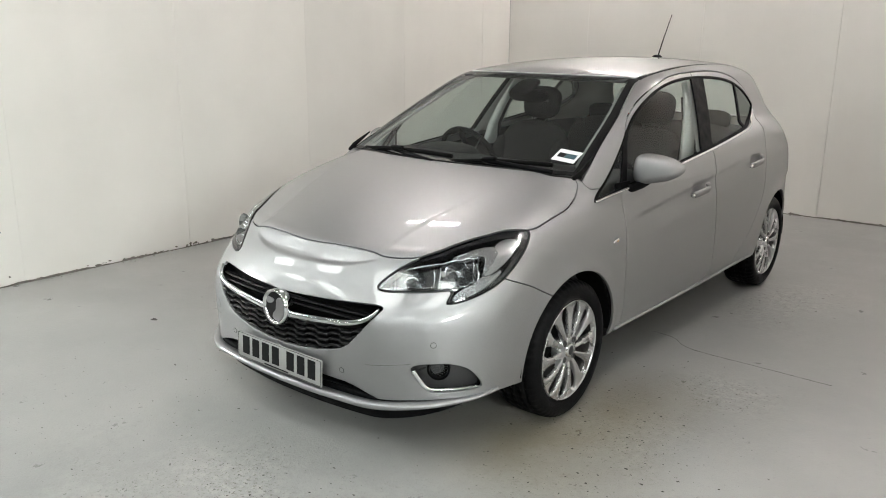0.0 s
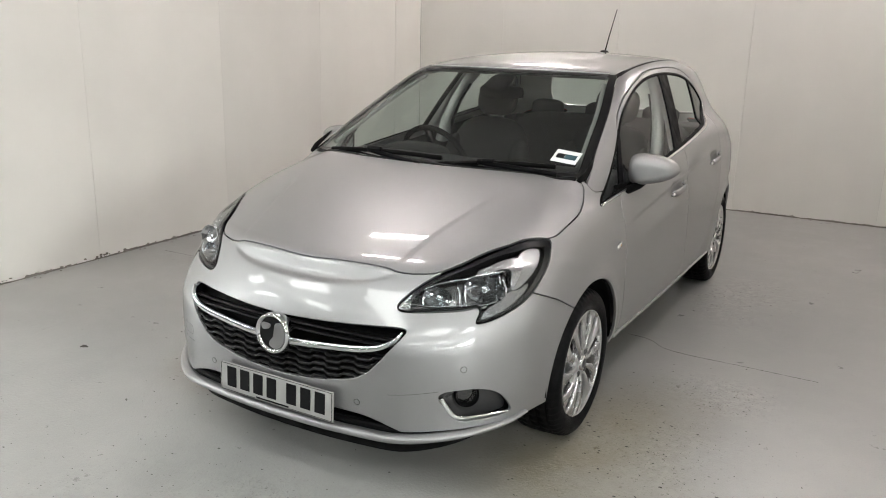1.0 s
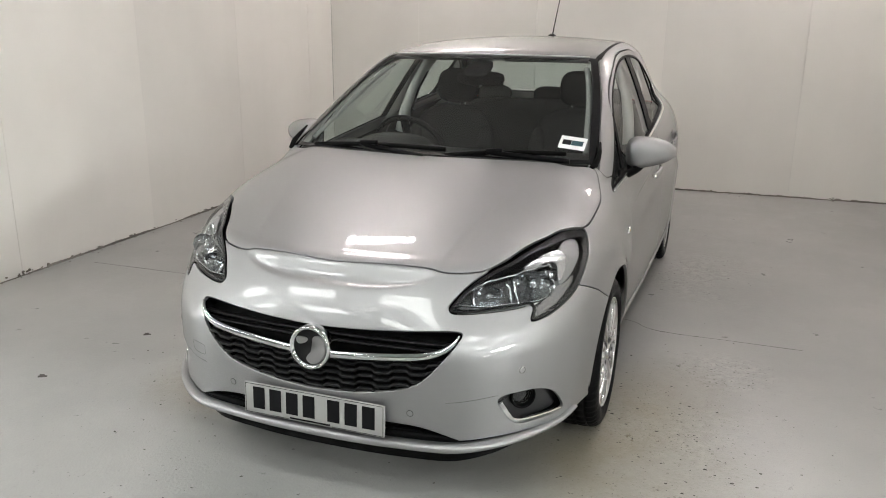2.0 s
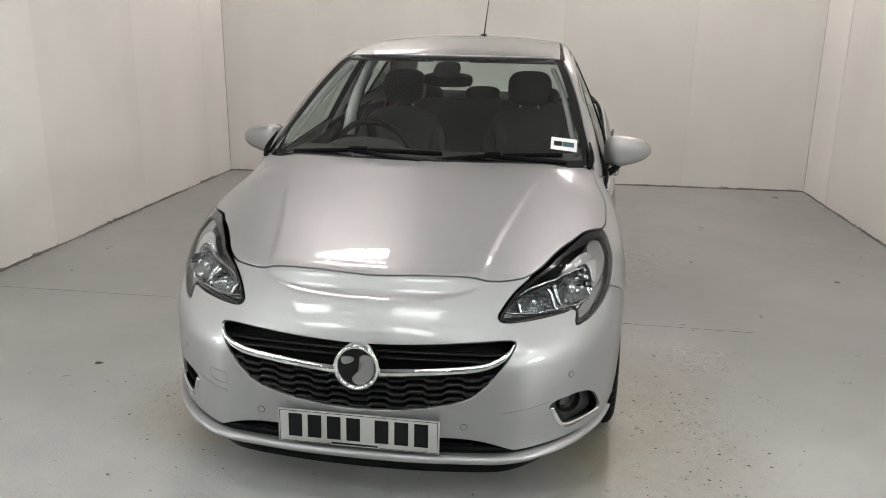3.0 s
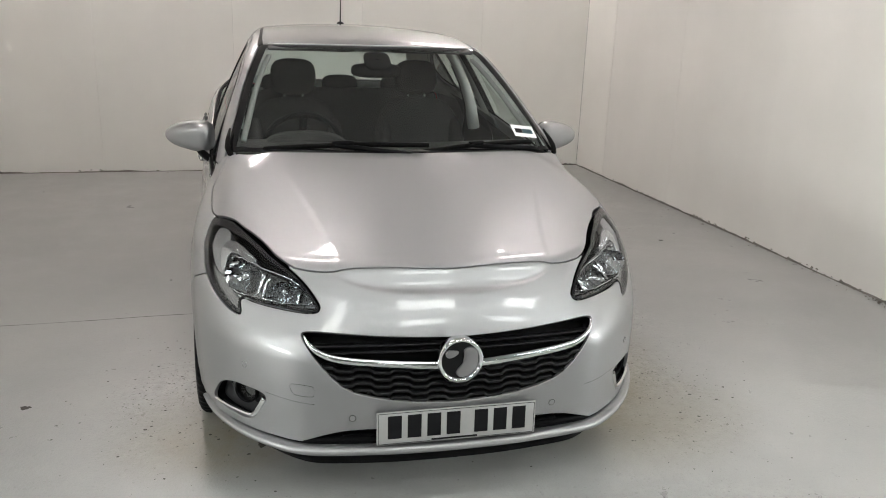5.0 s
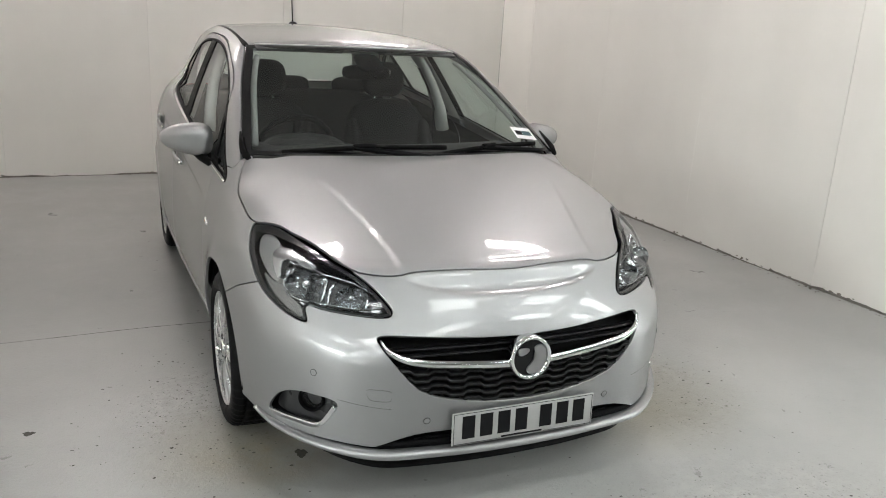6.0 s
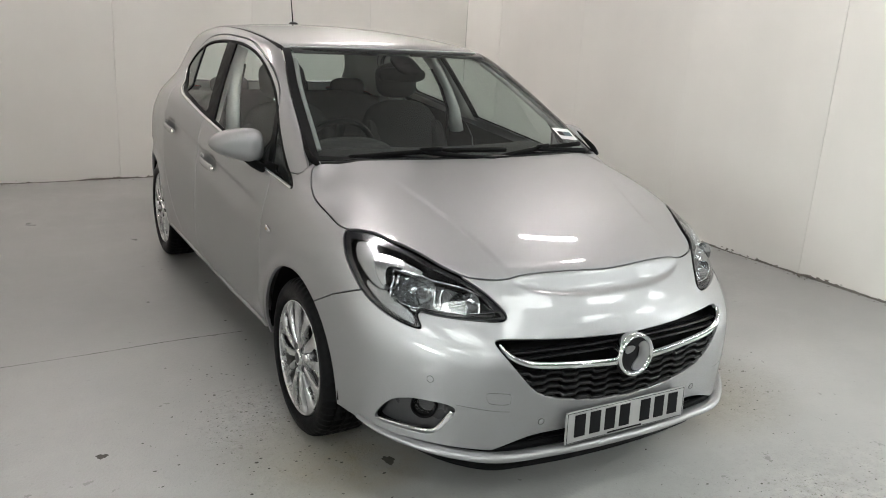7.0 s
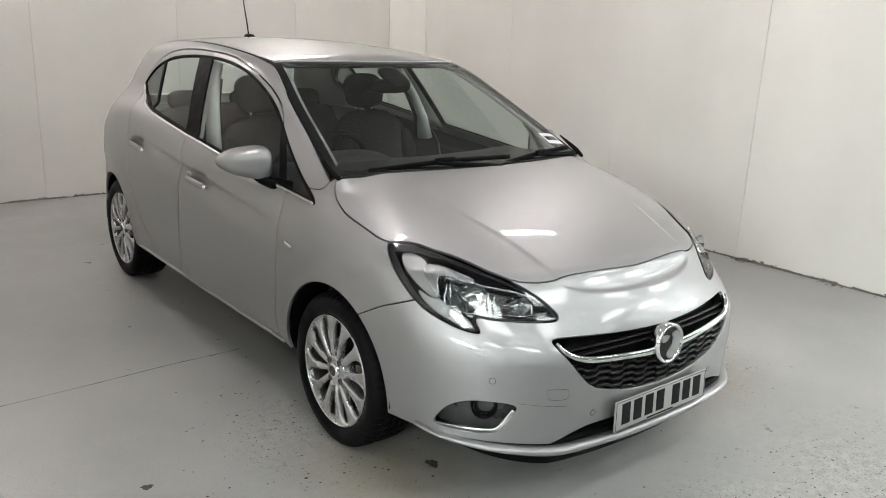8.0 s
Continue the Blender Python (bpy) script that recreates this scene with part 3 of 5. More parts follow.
# bonnet
BONNET = [(-.3, -.705), (0, -.720), (.2, -.697), (.325, -.674), (.365, -.672), (.43, -.652), (.52, -.60), (.60, -.42), (.70, -.28), (.752, -.205), (.757, -.09), (.757, .03), (.745, .09), (.730, .150), (.706, .208), (.672, .196), (.55, .137), (.4, .093), (.2, .056), (0, .044), (-.3, .060)]
x, y, z = rest[0].T
bonnet, rest = split(rest, np.maximum(outline(x, y, BONNET, 2), .70 - z), .0030)

# side windows, doors
DLO = [(.235, .897), (.26, .915), (.39, .983), (.545, 1.085), (.64, 1.152), (.75, 1.222), (.918, 1.290), (1.13, 1.347), (1.345, 1.376), (1.55, 1.386), (1.82, 1.382), (2.12, 1.357), (2.28, 1.320), (2.375, 1.278), (2.43, 1.225), (2.447, 1.190), (2.447, 1.182), (2.41, 1.158), (2.34, 1.128), (2.20, 1.098), (2.04, 1.072), (1.80, 1.048), (1.50, 1.014), (1.15, .982), (.80, .952), (.50, .926), (.27, .896)]
glasshouse, rest = split(rest, sideways(rest, DLO, 2), .0)
DOOR_F = [(.463, .26), (.468, .35), (.452, .48), (.456, .72), (.454, .84), (.462, .90), (.50, .96), (.60, 1.10), (.668, 1.184), (.759, 1.245), (.936, 1.317), (1.235, 1.384), (1.45, 1.405), (1.602, 1.408), (1.602, 1.408), (1.602, 1.408), (1.55, 1.2), (1.50, 1.02), (1.468, .94), (1.440, .85), (1.440, .72), (1.452, .585), (1.456, .26)]
DOOR_R = [(1.46, .26), (1.456, .585), (1.444, .72), (1.444, .85), (1.472, .94), (1.504, 1.02), (1.55, 1.2), (1.604, 1.408), (1.604, 1.408), (1.604, 1.408), (1.9, 1.410), (2.16, 1.385), (2.34, 1.335), (2.45, 1.25), (2.46, 1.17), (2.34, 1.09), (2.22, .98), (2.20, .80), (2.205, .69), (2.09, .547), (1.91, .395), (1.81, .352), (1.79, .26)]
door_f, rest = split(rest, sideways(rest, DOOR_F, 2), .005)
door_r, rest = split(rest, sideways(rest, DOOR_R, 2), .005)

WING = [(-1.2, .1), (.40, .1), (.40, .29), (.60, .30), (.60, .92), (.35, .945), (.26, .950), (.235, .965), (.205, 1.03), (.19, 1.2), (-1.2, 1.2)]
# bumper against wing
y, z = yz(rest)
bumper, rest = split(rest, outline(y, z, [(-1.3, .1), (-.12, .1), (-.12, .55), (-.17, .586), (-.30, .655), (-.43, .709), (-.56, .80), (-.66, .95), (-1.3, 1.0)], 0), .004)

# wing against the pillar and the sill
y, z = yz(rest)
wing, rest = split(rest, np.maximum(outline(y, z, WING, 0), .40 - rest[0][:, 0]), .003)

# roof strips, rear screen, tail lamps
x, y, z = rest[0].T
strip_x = .548 - .035 * (y - 1.0)
f = np.maximum(np.maximum(np.abs(x - strip_x) - .010 - .006 * (1 - step(1.0, 1.3, y)), .93 + .33 * x * x - y), np.maximum(y - 2.7, 1.3 - z))
roof_strip, rest = split(rest, f, .001)
x, y, z = rest[0].T
roof, rest = split(rest, np.maximum(np.maximum(x - strip_x[0] * 0 - (.548 - .035 * (y - 1.0)), y - 2.72), np.maximum(1.25 - z, .90 + .33 * x * x - y)), .001)
x, y, z = rest[0].T
rear_screen, rest = split(rest, np.maximum(outline(x, z, [(-.3, 1.06), (.50, 1.06), (.57, 1.09), (.52, 1.32), (.47, 1.345), (-.3, 1.35)]), 2.6 - y), .004)
x, y, z = rest[0].T
tail_lamp, rest = split(rest, outline(y + .3 * x * 0, z, [(2.80, .98), (2.86, 1.03), (3.2, 1.03), (3.2, .76), (2.97, .76), (2.90, .86)]) + 9 * (x < .45), .004)

# the painted panels
panel("bonnet", whole(bonnet), PAINT, car, "silver metallic bonnet with two long swages")
panel("front_bumper", whole(bumper), PAINT, car, "silver painted front bumper")
panel("roof", whole(roof), PAINT, car, "silver painted roof panel")
pair("front_wing", wing, PAINT, car, "silver front wing")
pair("body_side", rest, PAINT, car, "silver sill, pillars and rear quarter")
front_doors = pair("front_door", door_f, PAINT, car, "silver front door")
rear_doors = pair("rear_door", door_r, PAINT, car, "silver rear door")
pair("roof_strip", offset(roof_strip, -.003), SEAL, car, "black roof joint strip")
panel("cowl", whole(offset(cowl, -.012)), BLACK, car, "black plastic cowl below the windscreen", 0)

# glass
for ob in [panel("windscreen", whole(screen), SCREEN, car, "clear windscreen glass", 0), panel("rear_screen", whole(rear_screen), GLASS, car, "rear screen glass", 0)]:
    ob.visible_shadow = False
panel("windscreen_border", whole(border), GLOSS_BLACK, car, "black printed border of the windscreen", .004)
pair("tail_lamp", tail_lamp, RED_LENS, car, "red tail lamp", .01)

# side glass, pillars, seals and chrome along the waist
y, z = yz(glasshouse)
rim = outline(y, z, DLO, 2)
seal, inner = clip(glasshouse, -rim - .009), clip(glasshouse, rim + .009)
pair("window_seal", offset(seal, .001), SEAL, car, "black window seal", .01)


def divider(m, y0, z0, y1, z1, half0, half1):
    y, z = yz(m)
    k = (z - z0) / (z1 - z0)
    return np.abs(y - (y0 + (y1 - y0) * k)) - (half0 + (half1 - half0) * k)


f = divider(inner, 1.445, 1.0, 1.66, 1.38, .075, .085)
b_post, inner = clip(inner, f), clip(inner, -f)
pair("door_pillar_cover", b_post, BLACK, car, "gloss black cover on the centre pillar", .01)
f = divider(inner, .500, .93, .645, 1.15, .022, .016)
sail_bar, inner = clip(inner, f), clip(inner, -f)
pair("window_divider", sail_bar, BLACK, car, "black bar before the door glass", .01)
f = divider(inner, 2.06, 1.07, 2.255, 1.34, .014, .014)
rear_bar, inner = clip(inner, f), clip(inner, -f)
pair("window_divider", rear_bar, BLACK, car, "black bar before the rear quarter glass", .01)
y, z = yz(inner)
edges = [divider(inner, .500, .93, .645, 1.15, 0, 0) * 0 + (y - (.5 + .659 * (z - .93))), y - (1.445 + .566 * (z - 1.0)), y - (2.06 + .722 * (z - 1.07))]
quarter = clip(inner, edges[0])
y, z = yz(inner)
m1 = clip(inner, np.maximum(-edges[0], edges[1]))
m2 = clip(inner, np.maximum(-edges[1], edges[2]))
m3 = clip(inner, -edges[2])
for name, m, label in (("quarter_glass", quarter, "small front quarter glass"), ("door_glass", m1, "front door glass"), ("door_glass", m2, "rear door glass"), ("quarter_glass", m3, "dark rear quarter glass")):
    for ob in pair(name, offset(m, -.004), SMOKED if label.startswith("dark") else GLASS, car, label, 0):
        ob.visible_shadow = False


def waist_line(y):
    return np.interp(y, [.25, .50, .80, 1.15, 1.50, 1.80, 2.04, 2.20, 2.34, 2.42], [.899, .921, .946, .977, 1.008, 1.041, 1.066, 1.092, 1.128, 1.17])


def waist_strip(side):
    pts, ac, up = [], [], []
    for y in np.linspace(.25, 2.42, 90):
        p = on_skin(y, float(waist_line(y)), "side", .003)
        nn = normal_at(p)
        t = np.array([0, 1, .07])
        pts.append(p), ac.append(nn), up.append(np.cross(t / np.linalg.norm(t), nn))
    bm = sweep(pts, ac, up, .005, .0065, 8)
    return bm if side > 0 else reflected(bm)


for side in (1, -1):
    part("waist_trim", waist_strip(side), CHROME, car, "chrome strip below the side windows")


# highlight along the roof's front edge above the windscreen, added as a pale bar
pts, ac = [], []
for x in np.linspace(-.505, .505, 40):
    p = np.array([x, .941 + .33 * x * x, 1.42])
    for _ in range(20):
        p[2] -= float(body(p))
    nn = normal_at(p)
    pts.append(p + nn * .0035), ac.append(nn)
part("roof_glint_bar", sweep(pts, ac, (0, 1, 0), .0030, .0050, 10), ROOF_GLINT, car, "pale bar drawn as the highlight on the roof's front edge")


# ---- front of the car ----
def well(m, depth):
    """The inward walls round a hole in the skin."""
    v, nrm, tri = m
    e = np.concatenate([tri[:, [0, 1]], tri[:, [1, 2]], tri[:, [2, 0]]])
    _, first, count = np.unique(np.sort(e, 1), axis=0, return_index=True, return_counts=True)
    rim = e[first[count == 1]]
    top = rim.ravel()
    vs = np.concatenate([v[top], v[top] - nrm[top] * depth])
    k = len(top)
    j = np.arange(0, k, 2)
    return vs, np.stack([j, j + 1, j + 1 + k, j + k], 1).tolist()


def front_point(x, z, lift=0.0):
    s = -1 if x < 0 else 1
    p = on_skin(abs(x), z, "front", lift)
    return np.array([s * p[0], p[1], p[2]])


grille = link_mesh("grille", *well(whole(grille_hole), .055), BLACK, car, "black radiator grille with wavy bars")
panel("grille_back", whole(offset(grille_hole, -.052)), SEAL, grille, "", 0)


def grille_bar(z, half, wave, wide, high, depth):
    pts, ac, up = [], [], []
    n = max(int(half * 420), 12)
    for x in np.linspace(-half, half, n):
        ph = (abs(x) / .117 + .25) % 1.0
        rise = np.interp(ph, [0, .10, .50, .60, 1.0], [1, -1, -1, 1, 1]) if wave else 0
        p = front_point(x, z - .02 * (1 - (x / .46) ** 2) * wave + .0055 * rise * wave, -depth)
        pts.append(p), ac.append((0, 1, 0)), up.append((0, 0, 1))
    return sweep(pts, ac, up, wide, high, 8, 4)


for row, z in enumerate((.430, .454, .478, .502, .526)):
    half = float(GRILLE_HALF(min(z + .004, .60))[0]) - .004
    part("grille_bar", grille_bar(z, half, 1, .016, .0056, .018), SATIN, grille)
for z in (.574, .595):
    half = float(GRILLE_HALF(z)[0]) - .006
    part("grille_louvre", grille_bar(z, half, 0, .012, .0035, .024), SATIN, grille)


def chrome_wing(side):
    path = chaikin([(.055, .527), (.12, .531), (.2, .537), (.29, .5435), (.36, .551), (.41, .562), (.445, .579), (.461, .594), (.470, .611)], 2, closed=False)
    pts, ac, up, hi = [], [], [], []
    for i, (x, z) in enumerate(path):
        p = front_point(x, z, .002)
        nn = normal_at(p)
        a, b = path[max(i - 1, 0)], path[min(i + 1, len(path) - 1)]
        t = np.array([b[0] - a[0], 0, b[1] - a[1]])
        t /= np.linalg.norm(t)
        pts.append(p), ac.append(nn), up.append(np.cross(t, nn))
        hi.append(float(np.interp(i / (len(path) - 1), [0, .5, .8, 1], [.0135, .012, .009, .004])))
    bm = sweep(pts, ac, up, [.010] * len(pts), hi, 14, 2.2)
    return bm if side > 0 else reflected(bm)


for side in (1, -1):
    part("grille_wing", chrome_wing(side), CHROME, grille, "curved chrome wing of the grille")

# round badge: chrome ring, dark field, one plain silver form
badge = part("badge", lathe([(.000, .0585), (.005, .061), (.010, .0665), (.008, .071), (-.010, .073), (-.03, .072)], 72), CHROME, car, "round chrome badge ring")
badge.matrix_basis = Matrix.Translation((0, -.898, .546)) @ Matrix.Rotation(radians(-90), 4, "Z") @ Matrix.Rotation(radians(-3), 4, "Y")
part("badge_field", lathe([(.001, .0), (.001, .03), (.0, .0605)], 48), SATIN, badge, "dark badge field")


def badge_form(outline_yz, thick=.005):
    bm = bmesh.new()
    ring = chaikin(outline_yz, 2) * 1.12
    n = len(ring)
    lo = [bm.verts.new((.0, y, z)) for y, z in ring]
    cy, cz = ring.mean(0)
    hi = [bm.verts.new((thick, cy + .94 * (y - cy), cz + .94 * (z - cz))) for y, z in ring]
    for i in range(n):
        bm.faces.new((lo[i], lo[(i + 1) % n], hi[(i + 1) % n], hi[i]))
    bm.faces.new(hi)
    bmesh.ops.triangulate(bm, faces=bm.faces[:])
    bmesh.ops.recalc_face_normals(bm, faces=bm.faces)
    return bm


part("badge_form", badge_form([(.020, -.050), (.046, -.028), (.052, -.004), (.048, .026), (.032, .040), (.012, .036), (.006, .024), (.022, .018), (.020, .004), (.002, -.012), (-.016, -.034), (-.004, -.050)]), BADGE_METAL, badge, "plain curved silver form", smooth=False)
part("badge_form", badge_form([(-.040, .006), (-.014, .012), (-.002, .028), (-.028, .032), (-.046, .028)]), BADGE_METAL, badge, "plain silver form", smooth=False)

# number plate
plate = part("number_plate", rounded_box((.520, .006, .111), (0, 0, 0), .0025), WHITE_PLATE, car, "white number plate")
plate.matrix_basis = pose(0, -.896, .3285, -2.5)
for k, cx in enumerate((-.186, -.123, -.060, .003, .094, .157, .220)):
    part("character_bar", rounded_box((.044, .0016, .077), (cx - .017, -.0034, .004), .0), INK, plate, "", False)
part("caption_bar", rounded_box((.15, .0012, .006), (-.01, -.0034, -.047), 0), INK, plate, "", False)
for sx in (-1, 1):
    part("plate_line", rounded_box((.0014, .0012, .103), (sx * .254, -.0034, 0), 0), INK, plate, "", False)
for sz in (-1, 1):
    for cx, wl in (((0, .508),) if sz > 0 else ((-.172, .164), (.163, .182))):
        part("plate_line", rounded_box((wl, .0012, .0014), (cx, -.0034, sz * .0515), 0), INK, plate, "", False)

# lower slot, lip and underside
slot = link_mesh("lower_intake", *well(whole(slot_hole), .05), BLACK, car, "black lower air intake")
panel("intake_back", whole(offset(slot_hole, -.045)), SEAL, slot, "", 0)
for z in (.283, .300):
    part("intake_bar", grille_bar(z, .36 if z < .29 else .31, 0, .010, .003, .022), BLACK, slot)


def lip_section(grow, z_off, reach=1.0):
    """Points along the front edge from one wheel to the other, at the height of the lip."""
    pts, ac, up = [], [], []
    path = chaikin([(-.782, .282), (-.765, .272), (-.73, .262), (-.65, .253), (-.5, .247), (-.25, .245), (0, .246), (.25, .245), (.5, .247), (.65, .253), (.73, .262), (.765, .272), (.782, .282)], 3, closed=False)
    for x, z in path:
        p = front_point(x, max(z, .285), grow)
        p[2] = z + z_off
        nn = normal_at(np.array([abs(p[0]), p[1], .30])) * np.array([1 if x > 0 else -1, 1, 0])
        pts.append(p), ac.append(nn / np.linalg.norm(nn)), up.append((0, 0, 1))
    edge = [max(1 - (abs(x) / .785) ** 6, .05) for x, z in path]
    return pts, ac, up, edge


pts, ac, up, edge = lip_section(.006, 0)
part("bumper_lip", sweep(pts, ac, up, [.010 + .016 * e for e in edge], [.005 + .0095 * e for e in edge], 14, 2.8), PAINT, car, "silver lip along the lower front edge")
pts, ac, up, edge = lip_section(-.022, .020)
part("lip_groove", sweep(pts, ac, up, [.020 * e for e in edge], [.014 * e for e in edge], 8, 4), BLACK, car, "black groove above the lip")
pts, ac, up, edge = lip_section(-.085, -.045)
part("under_tray", sweep(pts, ac, up, [.040 * e for e in edge], [.052 * e for e in edge], 8, 3), BLACK, car, "black under-tray below the lip")

# bright lip along the foot of each sill
for side in (1, -1):
    pts, ac = [], []
    for y in np.linspace(.425, 2.105, 40):
        zz = .276 + .02 * float(step(.3, 1.8, np.array(y)))
        p = on_skin(y, zz, "side", .003)
        pts.append(p), ac.append(normal_at(p) * np.array([1, 1, 0]))
    bm = sweep(pts, ac, (0, 0, 1), .008, .007, 10)
    part("sill_lip", bm if side > 0 else reflected(bm), PAINT, car, "silver lip along the foot of the sill")

# parking sensors, towing cap, bumper crease
for sx in (1, -1):
    for x, z in ((.653, .490), (.330, .354)):
        p = on_skin(x, z, "front", .0006)
        nn = normal_at(p)
        way = Matrix.Translation(p) @ Vector(nn).to_track_quat("X", "Z").to_matrix().to_4x4()
        sensor = None
        for name, prof, mat in (("parking_sensor", [(-.003, .0098), (.0002, .0096), (.0005, .0090), (.0005, 0)], PAINT), ("sensor_joint", [(-.002, .0096), (.0006, .0098), (.0008, .0106), (.0002, .0116), (-.002, .0118)], BEZEL)):
            ring = lathe(prof, 28)
            bmesh.ops.transform(ring, matrix=way, verts=ring.verts)
            ob = part(name, ring if sx > 0 else reflected(ring), mat, sensor or car, "round silver parking sensor" if not sensor else "dark joint", smooth=False)
            sensor = sensor or ob
    pts, ac = [], []
    for x in np.linspace(.445, .592, 14):
        p = on_skin(x, .404 + .09 * (x - .445), "front", -.0006)
        pts.append(p), ac.append(normal_at(p))
    bm = sweep(pts, ac, (0, 0, 1), .0011, .0009, 6)
    part("bumper_crease", bm if sx > 0 else reflected(bm), BEZEL, car, "fine crease line beside the fog lamp")
ring_pts = chaikin([(.452, .467), (.512, .470), (.520, .462), (.512, .436), (.500, .431), (.452, .429), (.446, .437), (.446, .458)], 2)
pts, ac = [], []
for x, z in np.concatenate([ring_pts, ring_pts[:1]]):
    p = on_skin(x, z, "front", -.0006)
    pts.append(p), ac.append(normal_at(p))
part("towing_cap_joint", reflected(sweep(pts, ac, (0, 0, 1), .0011, .0010, 6)), BEZEL, car, "fine joint round the towing eye cap")


# fog lamps
def fog_lamp(side):
    flip = (lambda m: m) if side > 0 else mirrored
    turn = (lambda b: b) if side > 0 else reflected
    vs, fs = well(flip(fog_hole), .06)
    fog = link_mesh("fog_lamp", vs, fs, BLACK, car, "fog lamp in a black pocket with a chrome trim")
    panel("pocket", flip(offset(fog_hole, -.040)), BEZEL, fog, "dark grey panel round the lamp", 0)
    run = chaikin([(.045, .306), (-.01, .305), (-.07, .307), (-.140, .309), (-.165, .318), (-.185, .345), (-.212, .390)], 2, closed=False)
    pts, ac, up, hi = [], [], [], []
    for i, (u, z) in enumerate(run):
        xs = np.linspace(.45, .82, 60)
        runs = .625 * xs + .78 * on_skin(xs, z, "front")[:, 1]
        p = on_skin(np.interp(u, runs, xs), z, "front", -.004)
        nn = normal_at(p)
        c, d = run[max(i - 1, 0)], run[min(i + 1, len(run) - 1)]
        t = np.array([.625 * (d[0] - c[0]), .78 * (d[0] - c[0]), d[1] - c[1]])
        t /= np.linalg.norm(t)
        pts.append(p), ac.append(nn), up.append(np.cross(t, nn))
        hi.append(float(np.interp(i / (len(run) - 1), [0, .1, .45, .75, 1], [.003, .005, .0065, .0095, .0085])))
    part("chrome_trim", turn(sweep(pts, ac, up, .008, hi, 12, 2.0)), CHROME, fog, "angled chrome trim")
    p = on_skin(.668, .382, "front", -.026)
    nn = normal_at(on_skin(.668, .382, "front"))
    way = Matrix.Translation(p) @ Vector((nn[0] * .6, nn[1], 0)).to_track_quat("X", "Z").to_matrix().to_4x4()
    for name, prof, mat in (("bezel", [(-.03, .045), (.008, .043), (.010, .039), (.002, .036), (-.02, .034)], BLACK), ("reflector", [(-.03, .0), (-.024, .018), (-.004, .034)], SEAL), ("lens", [(.004, .0), (.003, .02), (-.001, .036)], LENS)):
        bm = lathe(prof, 40)
        bmesh.ops.transform(bm, matrix=way, verts=bm.verts)
        part(name, turn(bm), mat, fog)


# headlamps
FROST_AREA = [(.240, .832), (.200, .840), (.150, .828), (.118, .797), (.082, .744), (.072, .724), (.108, .730), (.185, .776)]
LED_AREA = [(.150, .814), (.085, .815), (-.040, .787), (-.03, .778), (.07, .797), (.093, .782), (.076, .742), (.072, .728), (.109, .757)]
BOWL_AREA = [(.064, .775), (.046, .786), (-.090, .767), (-.220, .741), (-.285, .706), (-.296, .688), (-.030, .689), (.030, .700), (.050, .745)]
TURN_AREA = [(.162, .746), (.100, .720), (.062, .722), (.030, .697), (-.033, .676), (-.067, .640), (.000, .646), (.088, .680)]


def area(pts, smooth=2):
    u, w = oblique(lamp)
    return clip(lamp, outline(u, w, pts, smooth))


